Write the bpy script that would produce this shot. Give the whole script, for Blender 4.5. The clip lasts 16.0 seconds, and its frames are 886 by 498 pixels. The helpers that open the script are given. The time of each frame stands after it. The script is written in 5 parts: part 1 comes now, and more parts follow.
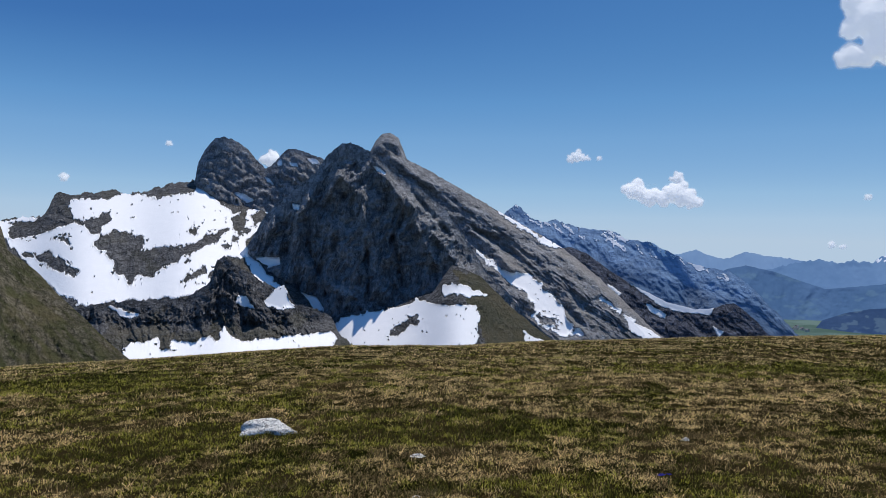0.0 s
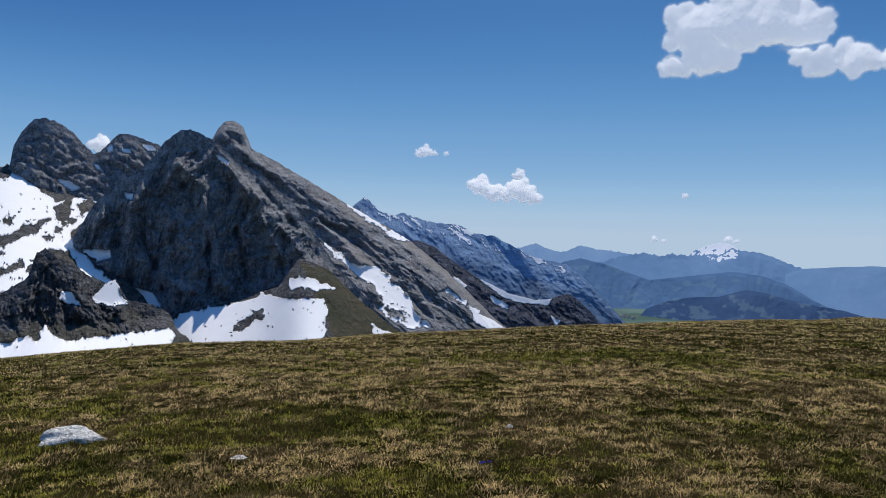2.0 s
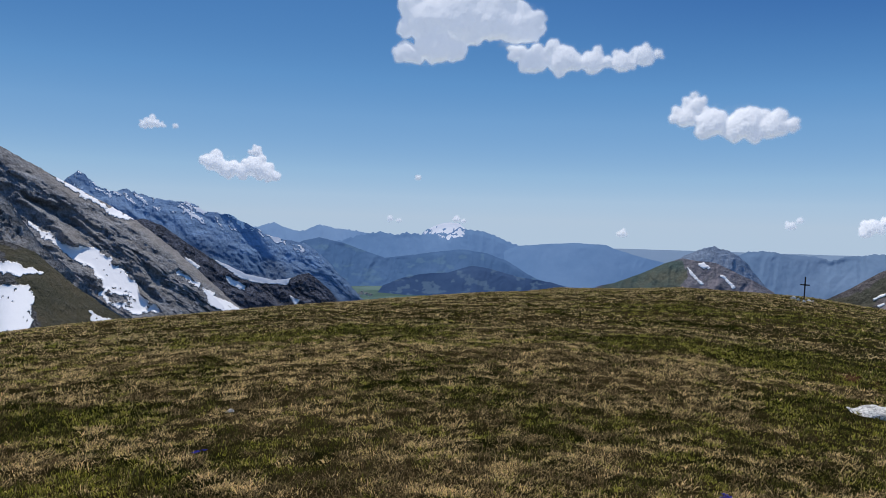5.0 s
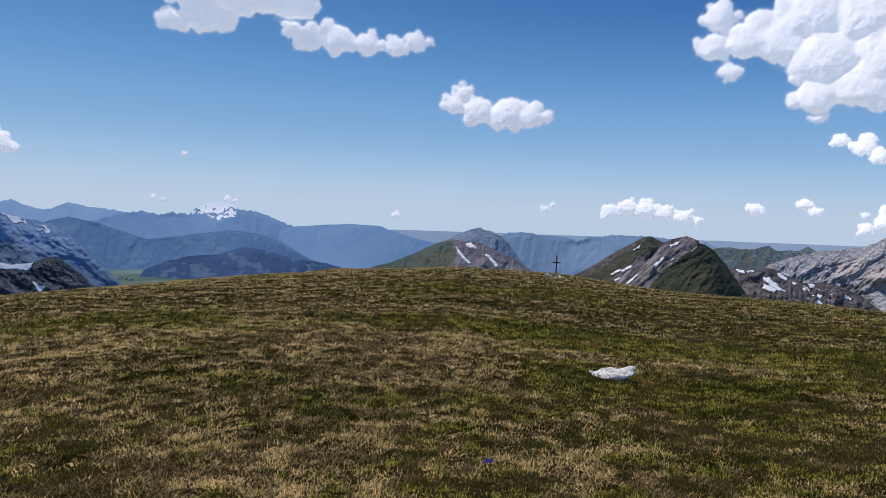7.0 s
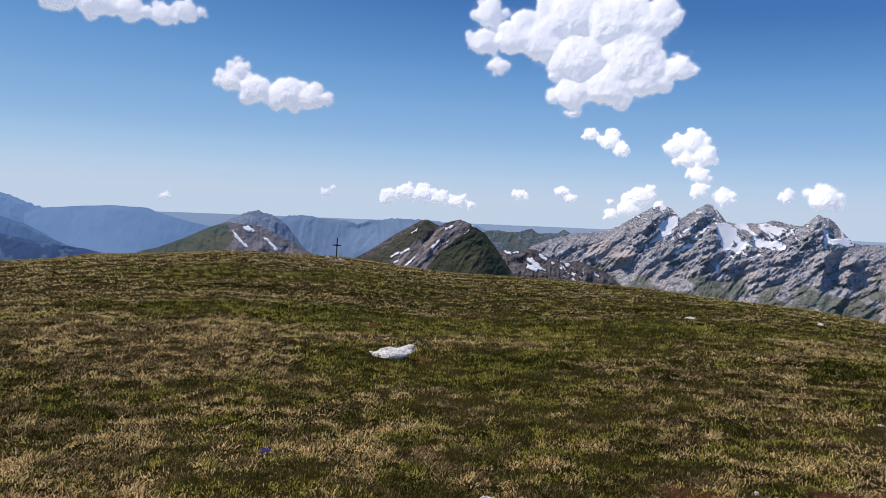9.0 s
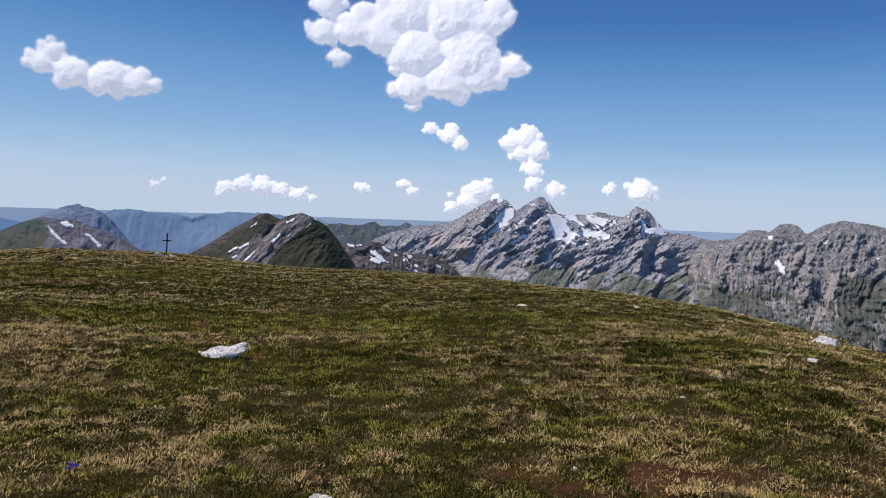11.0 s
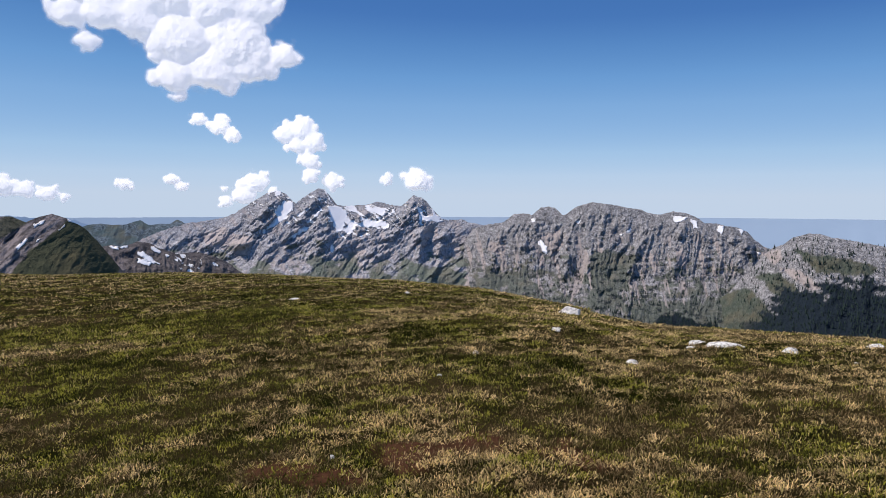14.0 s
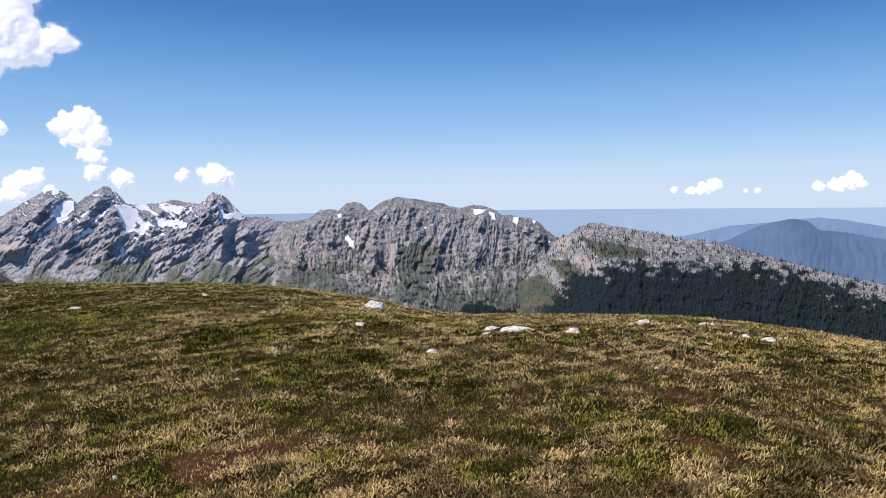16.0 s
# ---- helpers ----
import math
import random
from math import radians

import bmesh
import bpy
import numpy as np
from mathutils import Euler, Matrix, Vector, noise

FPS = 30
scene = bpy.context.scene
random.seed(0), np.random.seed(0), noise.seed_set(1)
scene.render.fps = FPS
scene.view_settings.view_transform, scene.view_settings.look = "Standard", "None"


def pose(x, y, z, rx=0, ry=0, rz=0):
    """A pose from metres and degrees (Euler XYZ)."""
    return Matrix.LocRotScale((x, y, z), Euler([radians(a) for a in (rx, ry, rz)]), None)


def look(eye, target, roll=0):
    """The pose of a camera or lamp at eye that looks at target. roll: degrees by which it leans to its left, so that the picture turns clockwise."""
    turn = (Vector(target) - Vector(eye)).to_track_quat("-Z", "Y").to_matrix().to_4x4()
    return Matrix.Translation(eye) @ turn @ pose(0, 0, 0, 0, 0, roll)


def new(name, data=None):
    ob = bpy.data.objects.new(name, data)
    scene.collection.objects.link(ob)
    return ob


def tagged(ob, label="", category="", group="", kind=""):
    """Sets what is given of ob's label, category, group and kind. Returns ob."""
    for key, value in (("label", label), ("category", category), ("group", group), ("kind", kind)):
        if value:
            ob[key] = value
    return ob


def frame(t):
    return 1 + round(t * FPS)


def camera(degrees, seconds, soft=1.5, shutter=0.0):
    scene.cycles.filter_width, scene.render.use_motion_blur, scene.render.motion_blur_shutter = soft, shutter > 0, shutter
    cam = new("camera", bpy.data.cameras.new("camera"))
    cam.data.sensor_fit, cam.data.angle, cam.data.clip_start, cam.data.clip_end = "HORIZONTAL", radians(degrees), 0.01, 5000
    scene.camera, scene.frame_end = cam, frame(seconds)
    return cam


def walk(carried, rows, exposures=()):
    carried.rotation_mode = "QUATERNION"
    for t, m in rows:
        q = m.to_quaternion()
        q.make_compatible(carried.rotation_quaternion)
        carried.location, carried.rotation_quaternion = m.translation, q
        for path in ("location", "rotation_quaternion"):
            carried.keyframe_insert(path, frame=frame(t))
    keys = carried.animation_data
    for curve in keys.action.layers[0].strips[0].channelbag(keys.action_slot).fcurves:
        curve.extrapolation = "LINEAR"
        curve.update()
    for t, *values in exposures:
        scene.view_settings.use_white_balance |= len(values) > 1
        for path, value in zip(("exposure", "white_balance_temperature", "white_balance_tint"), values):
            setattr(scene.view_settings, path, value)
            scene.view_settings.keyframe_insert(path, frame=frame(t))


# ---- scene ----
cam = camera(63.2, 16.0, soft=0.6)
PATH = [
    (0.0, pose(-0.0, 0.0, 1.6, 89.91, -1.44, 0.0)),
    (0.5, pose(0.042, 0.016, 1.608, 89.77, -1.43, -2.92)),
    (1.0, pose(0.087, 0.027, 1.612, 89.69, -1.47, -5.76)),
    (1.5, pose(0.132, 0.056, 1.607, 89.68, -1.55, -8.88)),
    (2.0, pose(0.175, 0.061, 1.602, 89.68, -1.65, -12.01)),
    (2.5, pose(0.213, 0.056, 1.593, 89.7, -1.73, -14.93)),
    (3.0, pose(0.26, 0.058, 1.584, 89.62, -1.79, -18.12)),
    (3.5, pose(0.297, 0.062, 1.583, 89.41, -1.72, -21.19)),
    (6.0, pose(0.344, 0.103, 1.59, 88.1, -1.67, -41.09)),
    (6.5, pose(0.352, 0.095, 1.591, 87.88, -1.75, -45.44)),
    (7.0, pose(0.372, 0.106, 1.584, 87.65, -2.03, -50.28)),
    (7.5, pose(0.402, 0.131, 1.578, 87.41, -2.24, -54.84)),
    (8.0, pose(0.412, 0.148, 1.577, 87.16, -2.43, -59.77)),
    (8.5, pose(0.428, 0.149, 1.568, 87.02, -2.61, -64.03)),
    (9.0, pose(0.477, 0.156, 1.557, 87.0, -2.53, -67.61)),
    (11.5, pose(0.556, 0.053, 1.555, 86.91, -2.06, -82.97)),
    (12.0, pose(0.571, 0.018, 1.555, 86.84, -1.7, -85.86)),
    (12.5, pose(0.547, -0.017, 1.553, 86.77, -1.22, -88.75)),
    (13.0, pose(0.54, -0.042, 1.551, 86.73, -0.81, -91.45)),
    (13.5, pose(0.557, -0.085, 1.556, 86.66, -0.41, -94.5)),
    (14.0, pose(0.536, -0.121, 1.557, 86.65, -0.23, -97.45)),
    (14.5, pose(0.517, -0.154, 1.555, 86.63, -0.15, -100.88)),
    (15.0, pose(0.537, -0.184, 1.557, 86.58, 0.12, -104.59)),
    (15.5, pose(0.54, -0.201, 1.558, 86.38, 0.56, -108.37)),
    (16.0, pose(0.53, -0.201, 1.558, 86.22, 0.73, -112.77)),
]
walk(cam, PATH, exposures=((0, -0.26, 6500, 11), (3.5, -0.34, 6500, 11), (6, -0.28, 6550, 13), (9, -0.13, 6800, 17), (12.5, -0.22, 6750, 16), (14.5, -0.03, 6820, 17), (16, 0.12, 6820, 17)))

# ---- world and sun ----
SUN_AZ, SUN_EL = 22.0, 57.0
world = bpy.data.worlds.new("world")
scene.world = world
world.use_nodes = True
wn = world.node_tree.nodes
sky_tex = wn.new("ShaderNodeTexSky")
sky_tex.sky_type = "NISHITA"
sky_tex.sun_disc = False
sky_tex.sun_elevation = radians(SUN_EL)
sky_tex.sun_rotation = radians(SUN_AZ)
sky_tex.altitude = 2000
sky_tex.air_density, sky_tex.dust_density, sky_tex.ozone_density = 1.0, 1.0, 3.0
wn["Background"].inputs["Strength"].default_value = 0.1
# clear mountain air: deep blue above, paling to a whitish blue low down, by the share of red in the sky's light
split = wn.new("ShaderNodeSeparateColor")
world.node_tree.links.new(sky_tex.outputs[0], split.inputs[0])
share = wn.new("ShaderNodeMath")
share.operation = "DIVIDE"
world.node_tree.links.new(split.outputs[0], share.inputs[0])
world.node_tree.links.new(split.outputs[2], share.inputs[1])
tint = wn.new("ShaderNodeValToRGB")
tones = ((0.28, (0.036, 0.14, 0.40)), (0.315, (0.045, 0.17, 0.465)), (0.335, (0.058, 0.198, 0.52)), (0.35, (0.09, 0.268, 0.605)), (0.375, (0.14, 0.36, 0.71)),
         (0.41, (0.205, 0.44, 0.775)), (0.46, (0.26, 0.50, 0.815)), (0.55, (0.36, 0.60, 0.865)), (0.72, (0.475, 0.675, 0.885)), (1.0, (0.54, 0.70, 0.87)))
while len(tint.color_ramp.elements) < len(tones):
    tint.color_ramp.elements.new(0.5)
for stop, (at, tone) in zip(tint.color_ramp.elements, tones):
    stop.position, stop.color = at, (*tone, 1)
world.node_tree.links.new(share.outputs[0], tint.inputs[0])
lift = wn.new("ShaderNodeVectorMath")
lift.operation = "SCALE"
lift.inputs["Scale"].default_value = 10.0
world.node_tree.links.new(tint.outputs[0], lift.inputs[0])
world.node_tree.links.new(lift.outputs[0], wn["Background"].inputs["Color"])
sun = new("sun", bpy.data.lights.new("sun", "SUN"))
sun.data.energy, sun.data.angle, sun.data.color = 5.0, radians(0.53), (1.0, 0.945, 0.865)
sa, se = radians(SUN_AZ), radians(SUN_EL)
sun.matrix_world = look((math.sin(sa) * math.cos(se) * 50, math.cos(sa) * math.cos(se) * 50, math.sin(se) * 50), (0, 0, 0))

HUB = np.array((0.3, 0.05, 1.58))   # the standpoint from which bearings and elevations are counted


# ---- numeric helpers ----
def hash3(ix, iy, iz, seed):
    n = (ix.astype(np.int64) * 374761393 + iy.astype(np.int64) * 668265263 + iz.astype(np.int64) * 2147483647 + seed * 1274126177) & 0xFFFFFFFF
    n = ((n ^ (n >> 13)) * 1274126177) & 0xFFFFFFFF
    n = ((n ^ (n >> 16)) * 2246822519) & 0xFFFFFFFF
    return ((n >> 8) & 0xFFFF) / 65535.0


def vnoise(x, y, z=0.0, seed=0):
    """Smooth value noise, -1 to 1, on arrays."""
    z = np.zeros_like(x) + z
    ix, iy, iz = np.floor(x), np.floor(y), np.floor(z)
    fx, fy, fz = x - ix, y - iy, z - iz
    fx, fy, fz = (f * f * f * (f * (f * 6 - 15) + 10) for f in (fx, fy, fz))
    total = 0.0
    for dx in (0, 1):
        for dy in (0, 1):
            for dz in (0, 1):
                w = (fx if dx else 1 - fx) * (fy if dy else 1 - fy) * (fz if dz else 1 - fz)
                total = total + w * hash3(ix + dx, iy + dy, iz + dz, seed)
    return total * 2 - 1


def fbm(x, y, z=0.0, octaves=5, seed=0, gain=0.5, ridged=False):
    total, amp, norm = 0.0, 1.0, 0.0
    for k in range(octaves):
        n = vnoise(x * 2.03 ** k, y * 2.03 ** k, np.zeros_like(x) + z * 2.03 ** k, seed + k * 17)
        total = total + amp * ((1 - 2 * np.abs(n)) if ridged else n)
        norm += amp
        amp *= gain
    return total / norm


def facets(x, y, octaves=5, seed=0, gain=0.5):
    """Noise of flat triangular facets, -1 to 1: broken rock."""
    total, norm, amp = 0.0, 0.0, 1.0
    for k in range(octaves):
        turn = 0.65 * k + 0.3
        px, py = (x * math.cos(turn) - y * math.sin(turn)) * 2.07 ** k, (x * math.sin(turn) + y * math.cos(turn)) * 2.07 ** k
        skew = (px + py) * 0.3660254
        u, v = px + skew, py + skew
        i, j = np.floor(u), np.floor(v)
        u, v = u - i, v - j
        h = lambda a, b: hash3(i + a, j + b, np.zeros_like(i), seed + 19 * k)
        total = total + amp * np.where(u > v, h(0, 0) * (1 - u) + h(1, 0) * (u - v) + h(1, 1) * v, h(0, 0) * (1 - v) + h(0, 1) * (v - u) + h(1, 1) * u)
        norm += amp
        amp *= gain
    return total / norm * 2 - 1


def soften(field, times=1):
    """A field blurred by a small box."""
    for _ in range(times):
        f = np.pad(field, 1, mode="edge")
        field = (f[:-2, 1:-1] + f[2:, 1:-1] + f[1:-1, :-2] + f[1:-1, 2:] + 2 * f[1:-1, 1:-1]) / 6
    return field


def smooth(a, b, v):
    u = np.clip((v - a) / (b - a), 0, 1)
    return u * u * (3 - 2 * u)


def inside(az, el, poly):
    """Signed distance in degrees to a closed outline of (bearing, elevation): positive inside."""
    p = np.array(poly)
    best, odd = np.full(az.shape, 1e9), np.zeros(az.shape, bool)
    for (ax, ay), (bx, by) in zip(p, np.roll(p, -1, 0)):
        ex, ey = bx - ax, by - ay
        u = np.clip(((az - ax) * ex + (el - ay) * ey) / (ex * ex + ey * ey + 1e-12), 0, 1)
        best = np.minimum(best, (az - ax - u * ex) ** 2 + (el - ay - u * ey) ** 2)
        odd ^= ((ay > el) != (by > el)) & (az < ex * (el - ay) / (by - ay + 1e-12) + ax)
    return np.where(odd, 1, -1) * np.sqrt(best)


def patches(az, el, outlines, rough=0.25, grain=0.7, seed=5, islands=()):
    """Mask of ragged patches with these outlines, less the islands."""
    ragged = fbm(az / grain, el / grain, 0.0, 5, seed, 0.6) * rough
    mask = np.zeros(az.shape)
    for poly in outlines:
        mask = np.maximum(mask, smooth(-0.04, 0.05, inside(az, el, poly) + ragged))
    near = np.full(az.shape, -9.0)
    for poly in islands:
        gap = inside(az, el, poly)
        near = np.maximum(near, gap)
        mask = np.minimum(mask, 1 - smooth(-0.04, 0.05, gap + 1.5 * ragged))
    if islands:     # stones that break through the snow, thickest about the islands
        specks = fbm(az * 2.6, el * 4.2, 2.0, 4, seed + 3, 0.6) + 0.30 * np.exp(np.minimum(near, 0) / 0.3)
        mask = mask * (1 - smooth(0.62, 0.68, specks))
    return mask


def bearings(x, y, z):
    dx, dy = x - HUB[0], y - HUB[1]
    return np.degrees(np.arctan2(dx, dy)), np.degrees(np.arctan2(z - HUB[2], np.hypot(dx, dy)))


def mesh_from(name, verts, faces, material, flat=False, masks=None):
    """A mesh from arrays: verts (n, 3), faces (m, 3 or 4), masks: a colour per vertex."""
    verts, faces = np.asarray(verts, np.float32), np.asarray(faces, np.int32)
    me = bpy.data.meshes.new(name)
    k = faces.shape[1]
    me.vertices.add(len(verts))
    me.vertices.foreach_set("co", verts.ravel())
    me.loops.add(faces.size)
    me.loops.foreach_set("vertex_index", faces.ravel())
    me.polygons.add(len(faces))
    me.polygons.foreach_set("loop_start", np.arange(0, faces.size, k, dtype=np.int32))
    me.polygons.foreach_set("use_smooth", np.full(len(faces), not flat))
    me.update(calc_edges=True)
    if masks is not None:
        me.attributes.new("cover", "FLOAT_COLOR", "POINT").data.foreach_set("color", np.asarray(masks, np.float32).ravel())
    me.materials.append(material)
    return me


def grid_faces(rows, cols):
    i = np.arange(rows * cols).reshape(rows, cols)
    return np.stack([i[:-1, :-1], i[1:, :-1], i[1:, 1:], i[:-1, 1:]], -1).reshape(-1, 4)


def part(name, mesh, parent=None, label=""):
    ob = new(name, mesh)
    ob.parent = parent
    return tagged(ob, label)


def thing(name, label, category, kind="", group=""):
    return tagged(new(name), label, category, group, kind)


# ---- materials ----
class Nodes:
    """Short hand for a node tree."""

    def __init__(self, name):
        self.mat = bpy.data.materials.new(name)
        self.mat.use_nodes = True
        self.tree = self.mat.node_tree
        self.bsdf = self.tree.nodes["Principled BSDF"]
        self.out = self.tree.nodes["Material Output"]
        self.where = self.add("ShaderNodeTexCoord").outputs["Object"]

    def add(self, kind, **inputs):
        node = self.tree.nodes.new(kind)
        for key, value in inputs.items():
            self.put(node.inputs[key], value)
        return node

    def put(self, socket, value):
        if isinstance(value, bpy.types.NodeSocket):
            self.tree.links.new(value, socket)
        else:
            socket.default_value = value

    def noise(self, scale, detail=5.0, rough=0.55, stretch=(1, 1, 1), turn=(0, 0, 0)):
        mapping = self.add("ShaderNodeMapping", Vector=self.where, Scale=stretch, Rotation=turn)
        return self.add("ShaderNodeTexNoise", Vector=mapping.outputs[0], Scale=scale, Detail=detail, Roughness=rough).outputs["Fac"]

    def ramp(self, fac, *stops):
        node = self.add("ShaderNodeValToRGB", Fac=fac)
        ramp = node.color_ramp
        while len(ramp.elements) < len(stops):
            ramp.elements.new(0.5)
        for e, (at, col) in zip(ramp.elements, stops):
            e.position, e.color = at, (*col, 1) if len(col) == 3 else col
        return node.outputs["Color"]

    def mix(self, fac, a, b, blend="MIX"):
        node = self.tree.nodes.new("ShaderNodeMix")
        node.data_type, node.blend_type = "RGBA", blend
        for i, v in ((0, fac), (6, a), (7, b)):
            self.put(node.inputs[i], (*v, 1) if isinstance(v, tuple) and len(v) == 3 else v)
        return node.outputs[2]

    def math(self, op, a, b=0.0, clamp=False):
        node = self.tree.nodes.new("ShaderNodeMath")
        node.operation, node.use_clamp = op, clamp
        self.put(node.inputs[0], a)
        self.put(node.inputs[1], b)
        return node.outputs[0]

    def bump(self, height, strength, distance):
        node = self.add("ShaderNodeBump", Height=height, Strength=strength, Distance=distance)
        self.tree.links.new(node.outputs[0], self.bsdf.inputs["Normal"])

    def finish(self, colour, rough=0.9, spec=0.2):
        self.put(self.bsdf.inputs["Base Color"], colour)
        self.put(self.bsdf.inputs["Roughness"], rough)
        self.put(self.bsdf.inputs["Specular IOR Level"], spec)
        return self.mat


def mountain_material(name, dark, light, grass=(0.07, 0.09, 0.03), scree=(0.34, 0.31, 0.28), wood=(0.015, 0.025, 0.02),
                      snow=(0.95, 0.95, 0.96), scale=0.02, strata=(1, 1, 3), tilt=(0, 0.5, 0), bump=6.0, cleft=1.0):
    """Rock with grass, scree, woods and snow where the mesh's cover says so."""
    n = Nodes(name)
    cover = n.add("ShaderNodeAttribute")
    cover.attribute_name = "cover"
    rgb = n.add("ShaderNodeSeparateColor", Color=cover.outputs["Color"])
    broad = n.noise(scale * 0.5, 6)
    band = n.noise(scale * 1.6, 8, 0.65, strata, tilt)
    fine = n.noise(scale * 9, 6, 0.7)
    rock = n.mix(n.math("MULTIPLY", broad, 1.0), dark, light)
    rock = n.mix(n.ramp(band, (0.36, (0, 0, 0)), (0.68, (1, 1, 1))), rock, tuple(min(1, c * 1.45) for c in light))
    rock = n.mix(n.ramp(fine, (0.38, (0.6 * cleft,) * 3), (0.55, (0, 0, 0))), rock, tuple(c * 0.3 for c in dark))
    rock = n.mix(n.ramp(n.noise(scale * 22, 4, 0.7), (0.52, (0, 0, 0)), (0.66, (0.55 * cleft,) * 3)), rock, tuple(min(1, c * 1.6) for c in light))
    crack = n.noise(scale * 3.2, 7, 0.7, (1, 1, 0.35), (0.25, 0.35, 0))
    rock = n.mix(n.ramp(crack, (0.445, (0, 0, 0)), (0.495, (0.7 * cleft,) * 3), (0.545, (0, 0, 0))), rock, tuple(c * 0.2 for c in dark))
    joint = n.noise(scale * 1.3, 9, 0.62, (1, 1, 0.5), (-0.35, 0.6, 0.4))
    rock = n.mix(n.ramp(joint, (0.475, (0, 0, 0)), (0.497, (0.85 * cleft,) * 3), (0.52, (0, 0, 0))), rock, tuple(c * 0.15 for c in dark))
    turf = n.mix(fine, tuple(c * 0.55 for c in grass), tuple(c * 1.5 for c in grass))
    turf = n.mix(n.ramp(broad, (0.45, (0, 0, 0)), (0.7, (0.5, 0.5, 0.5))), turf, (0.17, 0.13, 0.07))
    col = n.mix(rgb.outputs[1], rock, turf)
    stones = n.mix(fine, tuple(c * 0.7 for c in scree), tuple(c * 1.2 for c in scree))
    col = n.mix(rgb.outputs[2], col, stones)
    col = n.mix(cover.outputs["Alpha"], col, n.mix(fine, wood, tuple(c * 2.6 for c in wood)))
    white = n.mix(n.noise(scale * 2, 5), tuple(c * 0.94 for c in snow), snow)
    col = n.mix(n.ramp(rgb.outputs[0], (0.42, (0, 0, 0)), (0.58, (1, 1, 1))), col, white)
    relief = n.math("ADD", n.math("ADD", band, crack), n.math("MULTIPLY", fine, 0.45))
    bare = n.math("SUBTRACT", 1.0, n.math("MULTIPLY", rgb.outputs[0], 0.93))
    n.bump(n.math("MULTIPLY", relief, bare), 1.0, bump)
    return n.finish(col, 0.95, 0.1)


def haze_material(name, low, high, meadow=(0.12, 0.2, 0.26), snow=(0.8, 0.84, 0.9), scale=0.004):
    """Woods and slopes seen from far off: two close tones, meadows and snow, with the distance haze mixed into the
    colours.
    """
    n = Nodes(name)
    cover = n.add("ShaderNodeAttribute")
    cover.attribute_name = "cover"
    rgb = n.add("ShaderNodeSeparateColor", Color=cover.outputs["Color"])
    col = n.mix(n.ramp(n.noise(scale, 7, 0.6), (0.35, (0, 0, 0)), (0.65, (1, 1, 1))), low, high)
    col = n.mix(n.math("MULTIPLY", n.noise(scale * 12, 4), 0.35), col, low)
    col = n.mix(rgb.outputs[1], col, meadow)
    col = n.mix(n.ramp(rgb.outputs[0], (0.42, (0, 0, 0)), (0.58, (1, 1, 1))), col, snow)
    return n.finish(col, 1.0, 0.0)


LAID = {}


